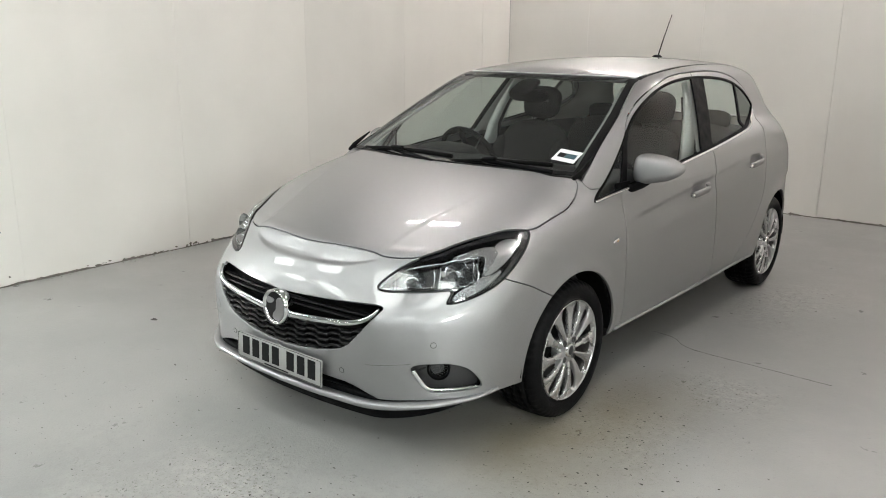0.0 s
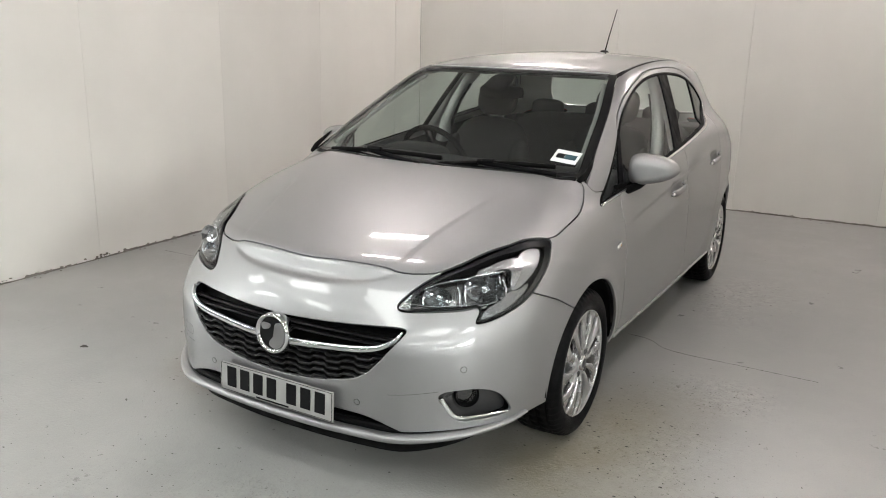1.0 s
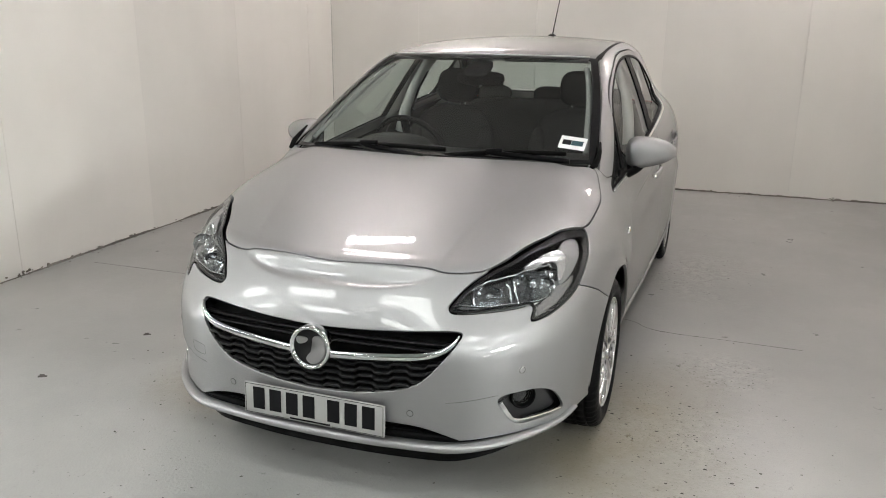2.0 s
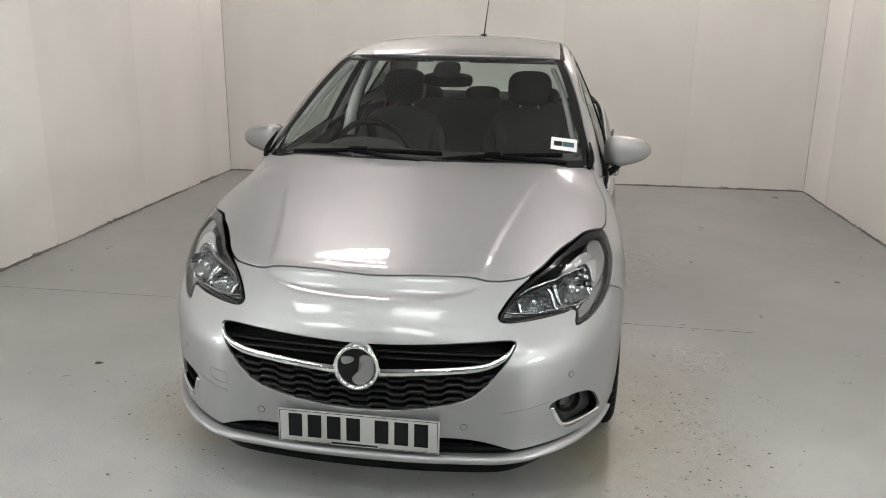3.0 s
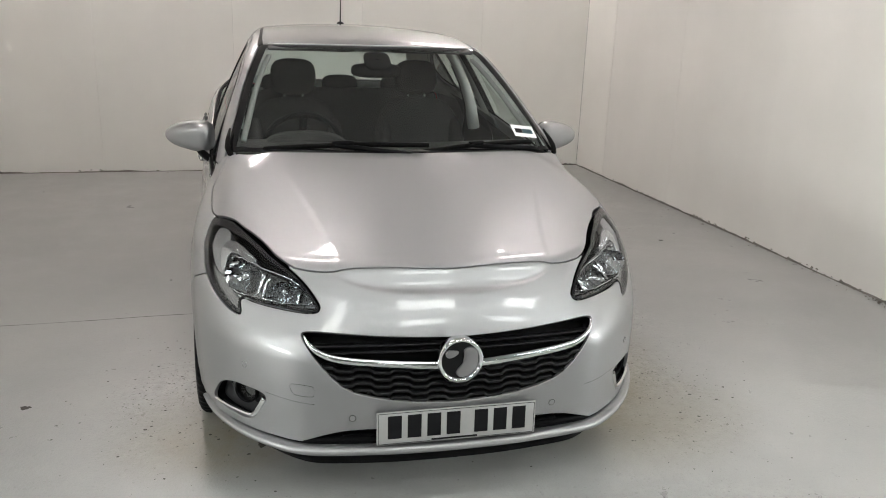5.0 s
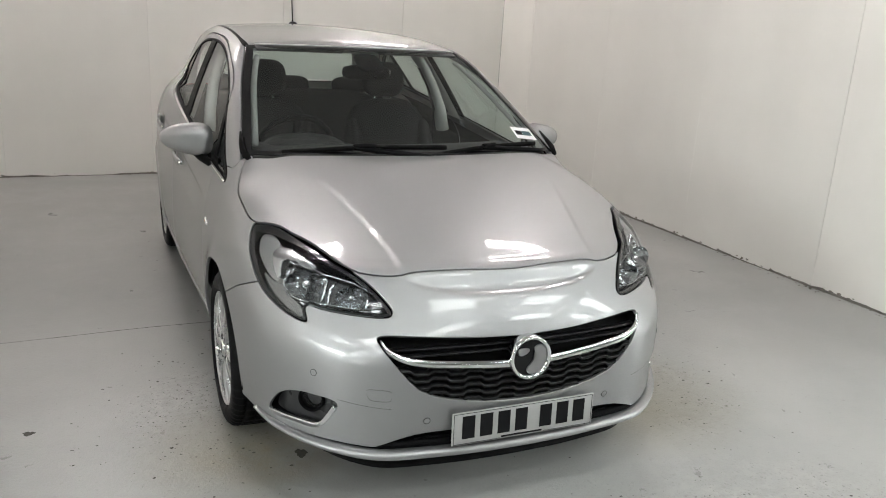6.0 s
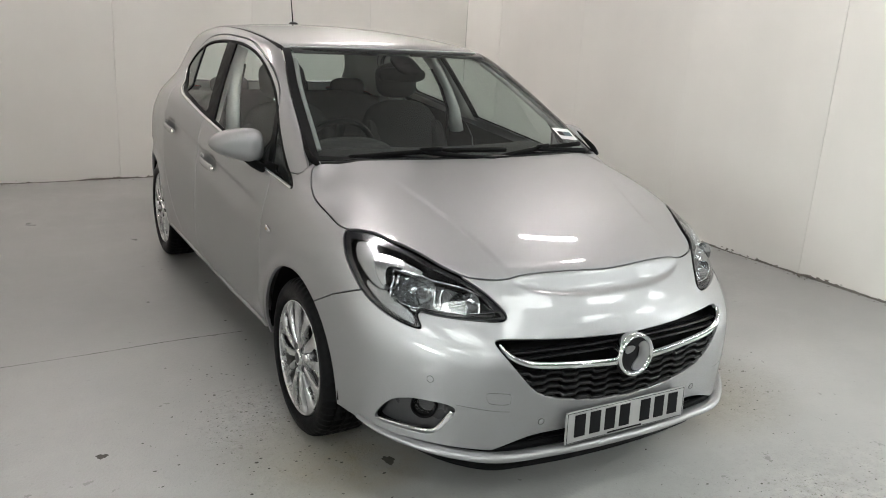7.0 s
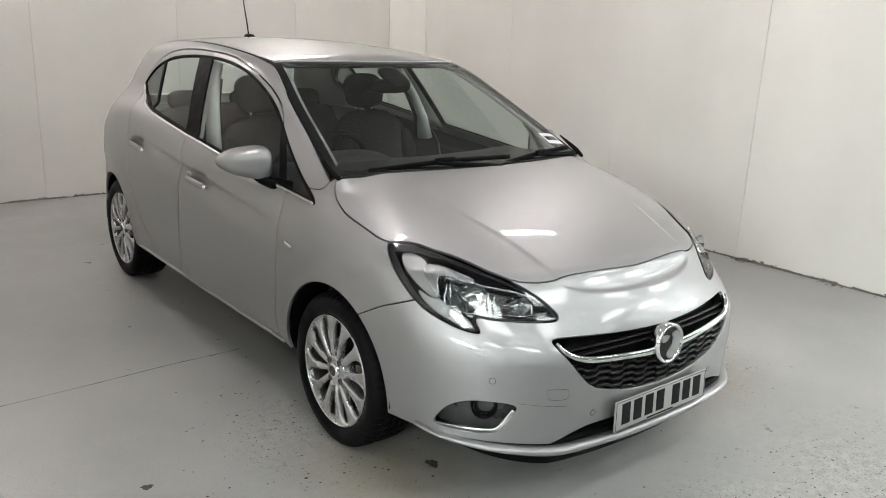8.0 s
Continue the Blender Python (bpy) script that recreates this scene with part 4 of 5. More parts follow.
def headlamp(side):
    flip = (lambda m: m) if side > 0 else mirrored
    turn = (lambda b: b) if side > 0 else reflected
    vs, fs = well(flip(lamp), .09)
    lamp_ob = link_mesh("headlamp", vs, fs, GLOSS_BLACK, car, "headlamp with clear lens, chrome bowls and dark bezel")
    u, w = oblique(lamp)
    edge = outline(u, w, LAMP, 2)
    wide = .009 + .012 * step(.0, .25, u) + .010 * step(.72, .80, w) * (1 - step(-.15, .1, u)) * 0
    panel("lens_border", flip(offset(clip(lamp, -edge - wide), -.001)), GLOSS_BLACK, lamp_ob, "black lens border", .004)
    lens = panel("lens", flip(offset(clip(lamp, edge + .005), .0006)), LENS, lamp_ob, "clear lens", 0)
    lens.visible_shadow = False
    panel("bezel", flip(offset(lamp, -.086)), BEZEL, lamp_ob, "dark bezel", 0)
    panel("side_light", flip(offset(area(FROST_AREA, 1), -.012)), FROST, lamp_ob, "pale grey side light", .03)
    panel("day_light", flip(offset(area(LED_AREA, 1), -.008)), DAY_LAMP, lamp_ob, "hook-shaped day running light", .03)
    panel("turn_signal", flip(offset(area(TURN_AREA, 1), -.014)), RIBBED, lamp_ob, "ribbed silver turn signal", .03)
    well_m = area(BOWL_AREA)
    panel("bowl_housing", flip(offset(well_m, -.050)), DARK_LAMP, lamp_ob, "dark housing round the bowls", 0)

    def spot(bu, bw, sink):
        k = int(np.argmin(np.hypot(u - bu, w - bw)))
        return lamp[0][k] - lamp[1][k] * sink, lamp[1][k]

    # two bowls of flat facets, each with a bulb shield
    for bu, bw, br, sink in ((-.028, .732, .060, .012), (-.190, .714, .046, .010)):
        at, out = spot(bu, bw, sink)
        way = Matrix.Translation(at) @ Vector((out[0] * .45, out[1] - .35, .12)).to_track_quat("X", "Z").to_matrix().to_4x4()
        bm = lathe([(-.046, .006), (-.041, br * .30), (-.030, br * .56), (-.016, br * .80), (0, br)], 14)
        bmesh.ops.transform(bm, matrix=way @ Matrix.Diagonal((1, 1.15, .78, 1)), verts=bm.verts)
        part("bowl", turn(bm), REFLECTOR, lamp_ob, "faceted chrome bowl", smooth=False)
        bm = lathe([(.0, .0), (-.001, br * .16), (-.010, br * .24), (-.04, br * .24)], 20)
        bmesh.ops.transform(bm, matrix=way, verts=bm.verts)
        part("bulb_cap", turn(bm), REFLECTOR, lamp_ob)
    # upright chrome webs between the bowls and at the outer end
    for bu, lo, hi in ((.046, .706, .770), (.030, .700, .776), (-.098, .694, .755), (-.122, .694, .750), (-.245, .692, .722)):
        run = [spot(bu + .010 * k, lo + (hi - lo) * k, .020)[0] for k in np.linspace(0, 1, 5)]
        part("chrome_web", turn(sweep(run, (.62, .78, 0), (.78, -.62, 0), .0035, .010, 6, 6)), REFLECTOR, lamp_ob)
    # bright rim that frames the bowls
    ring = chaikin(BOWL_AREA, 2)
    run, acr = [], []
    for bu, bw in np.concatenate([ring, ring[:1]]):
        at, out = spot(bu, bw, .012)
        run.append(at), acr.append(out)
    part("inner_rim", turn(sweep(run, acr, (0, 0, 1), .006, .0022, 6)), CHROME, lamp_ob, "chrome line round the bowls")
    # ribs across the upper arm of the day light
    for bu in np.linspace(-.020, .055, 9):
        at, out = spot(bu, .786 + .13 * (bu + .02), .007)
        part("light_rib", turn(sweep([at - np.array([0, 0, .007]), at + np.array([0, 0, .007])], (.62, .78, 0), (.78, -.62, 0), .0016, .002, 6)), CHROME, lamp_ob)
    pts = []
    for uq in np.linspace(-.030, -.300, 16):
        k = int(np.argmin(np.hypot(u - uq, w - (.681 + .032 * (uq + .03)))))
        pts.append(lamp[0][k] - lamp[1][k] * .010)
    part("chrome_bar", turn(sweep(pts, (0, 1, 0), (0, 0, 1), .004, .0045, 8)), CHROME, lamp_ob, "chrome bar along the lower edge")


for side in (1, -1):
    fog_lamp(side)
    headlamp(side)


# ---- wheels ----
def tyre_mesh():
    bm = bmesh.new()
    prof = [(-.02, .216), (-.002, .222), (.006, .232), (.010, .250), (.009, .268), (.002, .284), (-.008, .294), (-.016, .2985), (-.030, .3010),
            (-.034, .3010), (-.036, .294), (-.041, .294), (-.043, .3018), (-.074, .3025), (-.076, .294), (-.083, .294), (-.085, .3028),
            (-.110, .3028), (-.112, .294), (-.119, .294), (-.121, .3025), (-.150, .3018), (-.152, .294), (-.157, .294), (-.159, .3010), (-.175, .299), (-.186, .293), (-.196, .270), (-.192, .235), (-.18, .216)]
    n, rings = 168, []
    for k in range(n):
        a = 2 * math.pi * k / n
        ring = []
        for j, (x, r) in enumerate(prof):
            if k % 3 == 0 and (6 <= j <= 9 or 24 <= j <= 26):
                r -= .0075
            if k % 4 == 2 and 12 <= j <= 21 and r > .3:
                r -= .005
            if 3 <= j <= 4 and k % 2:
                r -= .0004
            ring.append(bm.verts.new((x, r * math.cos(a), r * math.sin(a))))
        rings.append(ring)
    for k in range(n):
        p, q = rings[k], rings[(k + 1) % n]
        for j in range(len(prof) - 1):
            bm.faces.new((p[j], q[j], q[j + 1], p[j + 1]))
    bmesh.ops.recalc_face_normals(bm, faces=bm.faces)
    return bm


def spoke(k, n=12):
    """One petal of the alloy: a narrow ridge at the hub that spreads to a broad flat foot along the rim."""
    a0 = 2 * math.pi * k / n
    bm = bmesh.new()
    rows = []
    for s in np.linspace(0, 1, 14):
        r = .040 + .173 * s
        a = a0 + .06 * math.sin(math.pi * s) * (1 - .4 * s)
        half = float(np.interp(s, [0, .2, .5, .78, .92, 1], [.0090, .0100, .0140, .0205, .0330, .0535]))
        top = float(np.interp(s, [0, .15, .5, .85, 1], [-.014, -.002, .0015, -.001, -.003]))
        ridge = float(np.interp(s, [0, .3, .7, 1], [.003, .003, .002, .0005]))
        deep = float(np.interp(s, [0, .5, 1], [.030, .020, .012]))
        row = []
        for u, lift in ((-1, -deep), (-1, -.004), (-.86, 0), (-.25, ridge), (.15, ridge), (.86, 0), (1, -.004), (1, -deep)):
            q = a + u * half / r
            row.append(bm.verts.new((top + lift, r * math.cos(q), r * math.sin(q))))
        rows.append(row)
    for p, q in zip(rows, rows[1:]):
        for j in range(7):
            bm.faces.new((p[j], p[j + 1], q[j + 1], q[j]))
    bmesh.ops.recalc_face_normals(bm, faces=bm.faces)
    if sum(f.normal.x for f in bm.faces) < 0:
        bmesh.ops.reverse_faces(bm, faces=bm.faces)
    return bm


def wheel():
    w = new("wheel")
    part("tyre", tyre_mesh(), TYRE, w, "black tyre with grooved tread")
    rim = part("rim", lathe([(-.020, .2035), (-.010, .208), (-.003, .2125), (.002, .2150), (.003, .2170), (.000, .219), (-.006, .220)], 96), ALLOY, w, "silver alloy rim")
    part("barrel", lathe([(-.175, .214), (-.17, .205), (-.06, .197), (-.030, .200), (-.018, .2040)], 72), DARK_METAL, rim, "dark inner barrel of the rim")
    for k in range(12):
        part("spoke", spoke(k), ALLOY, rim)
    part("hub", lathe([(-.004, .026), (-.004, .040), (-.006, .058), (-.014, .066), (-.05, .070)], 48), ALLOY, rim)
    part("hub_cap", lathe([(.006, 0), (.006, .022), (.005, .027), (.001, .031), (-.02, .033)], 40), CHROME, rim, "round chrome centre cap")
    part("cap_field", lathe([(.0068, 0), (.0068, .019), (.0062, .0205)], 32), BEZEL, rim)
    for k in range(4):
        a = radians(45 + 90 * k)
        bm = lathe([(-.004, 0), (-.004, .0075), (-.002, .0085), (-.0015, .0125), (-.022, .013)], 20)
        bmesh.ops.translate(bm, vec=(0, .050 * math.cos(a), .050 * math.sin(a)), verts=bm.verts)
        part("wheel_bolt", bm, BEZEL, rim)
    part("barrel_back", lathe([(-.12, .0), (-.12, .10), (-.11, .195)], 48), SEAL, w)
    part("brake_disc", lathe([(-.085, .05), (-.085, .135), (-.10, .135)], 64), DARK_METAL, w)
    part("brake_caliper", rounded_box((.05, .06, .12), (-.075, .10, .03), .01), DARK_METAL, w)
    w.parent = car
    return w


first = wheel()
first.matrix_basis = pose(.826, 0, .3028)
for x, y, turn in ((.826, 2.510, 23), (-.826, 0, 8), (-.826, 2.510, 40)):
    m = pose(x, y, .3028, 0, 0, 0 if x > 0 else 180) @ Matrix.Rotation(radians(turn), 4, "X")
    copy_thing(first, m)


# ---- underside and wheel wells ----
def arch_liner(cy, side):
    bm = bmesh.new()
    rings = []
    for a in np.linspace(-.03, math.pi + .03, 30):
        p = [(x, cy + r * math.cos(a), .30 + r * math.sin(a)) for x, r in ((.815, .362), (.78, .366), (.48, .366), (.48, .10))]
        rings.append([bm.verts.new((side * px, py, pz)) for px, py, pz in p])
    for p, q in zip(rings, rings[1:]):
        for j in range(3):
            bm.faces.new((p[j], q[j], q[j + 1], p[j + 1]))
    return bm


for side in (1, -1):
    for cy in (.008, 2.50):
        part("wheel_well", arch_liner(cy, side), SEAL, car, "black wheel well liner")
part("underbody", join([rounded_box((.90, .30, .09), (0, -.66, .235), .02), rounded_box((1.28, .30, .09), (0, -.42, .235), .02), rounded_box((.95, .9, .10), (0, .03, .235), .02), rounded_box((1.42, 1.70, .08), (0, 1.26, .215), .02),
                        rounded_box((.95, .8, .10), (0, 2.5, .24), .02), rounded_box((1.3, .2, .14), (0, 2.93, .26), .02)]), SEAL, car, "black underside")
panel("bulkhead", flipped(whole(clip(offset(HALF, -.06), np.maximum(HALF[0][:, 1] - .02, .22 - HALF[0][:, 2])))), SEAL, car, "dark engine bay lining", 0)


# ---- outer fittings ----
def mirror_housing(side, grow=1.0, front=.085, back=.028, shift=0.0):
    """Door mirror: blunt and tall by the door, tapering outward, flat behind."""
    bm = bmesh.new()
    bmesh.ops.create_uvsphere(bm, u_segments=48, v_segments=28, radius=1)
    for v in bm.verts:
        c = v.co
        p = 3.1 - .9 * c.x
        k = (abs(c.x) ** p + abs(c.y) ** p + abs(c.z) ** p) ** (-1 / p)
        x, y, z = c.x * k, c.y * k, c.z * k
        tall = .080 * (1 - .48 * ((x + 1) / 2) ** 1.6) * (1 if z > 0 else .84)
        y = y * (front if y < 0 else back)
        v.co = (.114 * x * grow, y + .010 * x + shift, (tall * z + .004 * x) * grow)
    bmesh.ops.transform(bm, matrix=pose(.868, .664, 1.003, 0, 0, 20), verts=bm.verts)
    return bm if side > 0 else reflected(bm)


def facing(side, bm):
    return bm if side > 0 else reflected(bm)


for side in (1, -1):
    mir = part("door_mirror", mirror_housing(side), PAINT, car, "silver door mirror on a black foot")
    part("mirror_foot", facing(side, sweep([(.755, .52, .905), (.785, .55, .918), (.815, .585, .935), (.840, .615, .955)], (.3, .9, 0), (-.3, .2, .9), [.050, .046, .042, .040], [.016, .018, .018, .014], 12)), BLACK, mir, "black mirror foot")
    part("mirror_rim", mirror_housing(side, .93, .004, .006, .028), BLACK, mir)
    part("mirror_pane", mirror_housing(side, .85, .003, .003, .034), MIRROR, mir, "mirror glass")
    part("mirror_sail", facing(side, rounded_box((.012, .12, .05), (.768, .50, .93), .005, Matrix.Rotation(radians(-6), 4, "Z"))), BLACK, mir)
    for doors, hy, hz in ((front_doors, 1.235, .818), (rear_doors, 2.03, .880)):
        door = doors[0] if side > 0 else doors[1]
        pts = []
        for s in np.linspace(-1, 1, 12):
            y = hy + .105 * s
            p = on_skin(y, hz + .06 * .10 * s, "side", 0)
            w = float(SIDE_B(y)[0]) + float(SIDE_P(hz - (float(BELT_Z(y)[0]) - .92) * .9)[0])
            pts.append((max(w, p[0]) + .004 + .012 * (1 - s ** 4), y, hz + .008 * s))
        handle = part("door_handle", facing(side, sweep(pts, (1, 0, 0), (0, 0, 1), [.006, .009, .010, .010, .010, .010, .010, .010, .010, .010, .009, .006], [.010, .015, .016, .016, .016, .016, .016, .016, .016, .016, .015, .010], 12)), PAINT, door, "silver pull handle")
        part("handle_end", facing(side, ellipsoid((.009, .020, .014), (pts[0][0] + .004, pts[0][1] + .016, pts[0][2]))), CHROME, handle, "bright handle end")
        part("lock_cover", facing(side, ellipsoid((.008, .022, .012), (pts[9][0] - .004, pts[9][1], hz + .030))), PAINT, handle)
    p = on_skin(.352, .716, "side", .001)
    rep = part("side_repeater", facing(side, ellipsoid((.007, .030, .012), p, Matrix.Rotation(radians(8), 4, "X"), 3)), CHROME, car, "small clear side repeater")
    part("repeater_core", facing(side, ellipsoid((.006, .011, .007), (p[0] + .003, p[1] + .004, p[2]))), AMBER, rep, "amber core")
    # wing corner trim and the rubber wedge at the foot of the pillar
    part("pillar_wedge", facing(side, sweep([(.688, .195, 1.000), (.700, .24, 1.020), (.699, .29, 1.045), (.690, .35, 1.080)], (1, 0, 0), (0, 0, 1), [.012, .012, .009, .004], [.008, .013, .010, .003], 8)), SEAL, car, "black rubber wedge at the pillar foot")


# aerial
aerial = part("aerial", ellipsoid((.024, .058, .019), (0, 2.418, 1.463), None, 2.2), BLACK, car, "black roof aerial with thin rod")
part("rod", sweep([(0, 2.432, 1.472), (.006, 2.470, 1.560), (.012, 2.515, 1.650), (.018, 2.562, 1.738)], (1, 0, 0), (0, .9, -.4), [.0042, .0036, .0030, .0024], [.0042, .0036, .0030, .0024], 10), BLACK, aerial)
part("rod_tip", ellipsoid((.0035, .0035, .006), (.018, 2.562, 1.740)), BLACK, aerial)


# wipers
def wiper(x0, x1, bow, pivot):
    pts = []
    for s in np.linspace(0, 1, 16):
        x = x0 + (x1 - x0) * s
        p = np.array([x, .085 + .33 * x * x, 1.022 + bow * math.sin(math.pi * s) * .5 + bow * s])
        pts.append(p)
    w = part("wiper", sweep(pts, (0, -.42, .9), (0, .9, .42), .010, .009, 8), SEAL, car, "black windscreen wiper")
    q = [np.array(pivot)] + [pts[i] + np.array([0, -.014, .010]) for i in (5, 8)]
    part("wiper_arm", sweep(chaikin(q, 2, closed=False), (0, -.42, .9), (0, .9, .42), .010, .011, 8), BLACK, w)
    return w


wiper(-.56, .10, .030, (.02, .045, 1.022))
wiper(.06, .58, .026, (.60, .165, 1.022))

# sticker inside the windscreen
sticker = new("windscreen_sticker")
sticker.parent = car


def ws_point(x, z, sink=.004):
    a, b = 0.0, 1.3
    for _ in range(18):
        m = (a + b) / 2
        if body(np.array([x, m, z])) > 0:
            a = m
        else:
            b = m
    p = np.array([x, b, z])
    return p - normal_at(p) * sink


def screen_patch(name, x0, x1, z_at, mat, parent, sink, label=""):
    """A thin label that follows the glass; z_at gives lower and upper edge at x."""
    vs, fs = [], []
    n = 8
    for i in range(n + 1):
        x = x0 + (x1 - x0) * i / n
        lo, hi = z_at(x)
        vs += [ws_point(x, lo, sink), ws_point(x, hi, sink)]
    fs = [(2 * i, 2 * i + 2, 2 * i + 3, 2 * i + 1) for i in range(n)]
    return link_mesh(name, vs, fs, mat, parent, label)


lower = lambda x: 1.060 - .11 * (x - .535)
screen_patch("paper", .528, .636, lambda x: (lower(x), lower(x) + .039), PAPER, sticker, -.0012)
screen_patch("printed_bar", .540, .575, lambda x: (lower(x) + .012, lower(x) + .027), INK, sticker, -.0020)
screen_patch("printed_bar", .576, .624, lambda x: (lower(x) + .012, lower(x) + .027), TEAL, sticker, -.0020)

# ---- cabin ----
pair("tail_lamp_cover", flipped(offset(tail_lamp, -.02)), DASH, car, "dark cover behind the tail lamp", 0)
panel("headlining", flipped(whole(offset(roof, -.03))), TRIM, car, "pale grey headlining", 0)
pillars = clip(rest, np.maximum(1.0 - rest[0][:, 2], rest[0][:, 1] - 3.4))
pair("pillar_lining", flipped(offset(pillars, -.022)), PALE, car, "pale grey pillar lining", 0)
for door_m in (door_f, door_r):
    top = clip(door_m, 1.0 - door_m[0][:, 2] + .06 * (door_m[0][:, 1] < .9))
    pair("door_frame_lining", flipped(offset(top, -.022)), PALE, car, "pale window frame lining", 0)
    low_m = clip(door_m, door_m[0][:, 2] - np.interp(door_m[0][:, 1], [.3, 1.5, 2.3], [.90, 1.0, 1.08]))
    pair("door_lining", flipped(offset(low_m, -.05)), DASH, car, "dark door lining", 0)
pair("pillar_post", flipped(offset(b_post, -.03)), PALE, car, "pale grey centre pillar", 0)
for s in (1, -1):
    part("pillar_casing", facing(s, sweep([(.668, 1.44, .93), (.655, 1.475, 1.05), (.628, 1.535, 1.17), (.590, 1.60, 1.28), (.555, 1.65, 1.35)], (0, 1, 0), (1, 0, .3), [.060, .058, .055, .055, .065], [.030, .028, .026, .026, .028], 14)), PALE, car, "pale grey moulded casing of the centre pillar")
part("cabin_floor", join([rounded_box((1.5, 2.3, .06), (0, 1.45, .32), .01), rounded_box((1.35, .06, .75), (0, .28, .62), .01), rounded_box((1.35, .04, .62), (0, 2.55, .70), .01), rounded_box((1.3, .40, .04), (0, 2.74, .98), .01)]), DASH, car, "dark cabin floor, bulkhead and parcel shelf")


def loft_seat(x, y, z, width, back_h, lean, head=True):
    seat = new("seat")
    seat.parent = car
    tagged(seat, "charcoal cloth front seat")
    part("cushion", ellipsoid((width / 2, .27, .085), (x, y - .20, z), Matrix.Rotation(radians(6), 4, "X"), 4.0), FABRIC, seat)
    turn = Matrix.Rotation(radians(-lean), 4, "X")
    part("backrest", ellipsoid((width / 2, .075, back_h / 2), (x, y + .13, z + back_h * .46), turn, 3.2), FABRIC, seat)
    for s in (-1, 1):
        part("bolster", ellipsoid((.05, .09, back_h * .36), (x + s * (width / 2 - .035), y + .09, z + back_h * .42), turn, 2.6), FABRIC, seat)
    part("headrest", ellipsoid((.125, .05, .100), (x, y + .255, z + back_h * 1.06 + .035), turn, 3.2), FABRIC, seat)
    for s in (-1, 1):
        part("headrest_post", sweep([(x + s * .05, y + .22, z + back_h * .86), (x + s * .05, y + .25, z + back_h * 1.0 + .03)], (1, 0, 0), (0, 1, 0), .006, .006, 8), CHROME, seat)
    return seat


loft_seat(-.36, 1.32, .50, .50, .62, 17)
loft_seat(.36, 1.40, .50, .50, .62, 17)
bench = new("rear_bench")
bench.parent = car
tagged(bench, "charcoal cloth rear bench")
part("cushion", ellipsoid((.64, .26, .10), (0, 2.02, .50), None, 5), FABRIC, bench)
part("backrest", ellipsoid((.64, .08, .30), (0, 2.38, .76), Matrix.Rotation(radians(-15), 4, "X"), 5), FABRIC, bench)
for x in (-.40, 0, .40):
    part("headrest", ellipsoid((.12, .04, .06), (x, 2.47, 1.075), Matrix.Rotation(radians(-12), 4, "X"), 3), FABRIC, bench)

dash = part("dashboard", sweep([(x, .46 + .10 * (x / .68) ** 2, .885 + .02 * math.exp(-((x + .36) / .18) ** 2)) for x in np.linspace(-.68, .68, 28)], (0, 1, 0), (0, 0, 1), .30, .095, 20, 3.0), DASH, car, "dark soft dashboard")
part("instrument_hood", ellipsoid((.19, .13, .075), (-.36, .62, .952), None, 2.6), DASH, dash)
part("centre_stack", rounded_box((.30, .22, .30), (0, .66, .78), .03), DASH, dash)
wheel_turn = Matrix.Translation((-.36, .82, .925)) @ Matrix.Rotation(radians(-64), 4, "X")
steer = new("steering_wheel")
steer.parent = car
tagged(steer, "black three-spoke steering wheel")
ring = [(.182 * math.cos(a), .182 * math.sin(a), 0) for a in np.linspace(0, 2 * math.pi, 49)]
bm = sweep(ring, [(math.cos(a), math.sin(a), 0) for a in np.linspace(0, 2 * math.pi, 49)], (0, 0, 1), .014, .015, 10)
bmesh.ops.transform(bm, matrix=wheel_turn, verts=bm.verts)
part("rim", bm, BLACK, steer)
bm = ellipsoid((.075, .062, .03), (0, 0, .0), None, 2.6)
bmesh.ops.transform(bm, matrix=wheel_turn, verts=bm.verts)
part("boss", bm, BLACK, steer)
for a in (0, math.pi, -math.pi / 2):
    bm = sweep([(.05 * math.cos(a), .05 * math.sin(a), 0), (.18 * math.cos(a), .18 * math.sin(a), 0)], (-math.sin(a), math.cos(a), 0), (0, 0, 1), .022, .010, 8)
    bmesh.ops.transform(bm, matrix=wheel_turn, verts=bm.verts)
    part("spoke", bm, BLACK, steer)

pts, ac = [], []
for z in np.linspace(1.06, 1.375, 14):
    x = float(ws_edge(z)[0]) - .046
    p = np.array([x, .04 + .32 * x * x + (z - 1) / .4545, z])
    for _ in range(8):
        p = p - normal_at(p) * (float(body(p)) + .030)
    pts.append(p), ac.append(np.array([.92, .30, 0]))
for side in (1, -1):
    part("pillar_trim", facing(side, sweep(pts, ac, (0, -.4, .9), .014, .010, 10)), TRIM, car, "grey trim on the front pillar")
rear_mirror = part("rear_view_mirror", ellipsoid((.122, .022, .034), (0, .865, 1.288), Matrix.Rotation(radians(12), 4, "X"), 3.4), BLACK, car, "black rear-view mirror")
part("mirror_pane", rounded_box((.22, .003, .056), (0, .888, 1.284), .001, Matrix.Rotation(radians(12), 4, "X")), MIRROR, rear_mirror)
part("stem", sweep([(0, .86, 1.30), (0, .84, 1.325), (0, .82, 1.345)], (1, 0, 0), (0, 1, 0), .012, .012, 8), BLACK, rear_mirror)
part("sensor_housing", ellipsoid((.064, .082, .014), (0, .832, 1.334), Matrix.Rotation(radians(24), 4, "X"), 3.6), BLACK, car, "black sensor housing at the top of the windscreen")
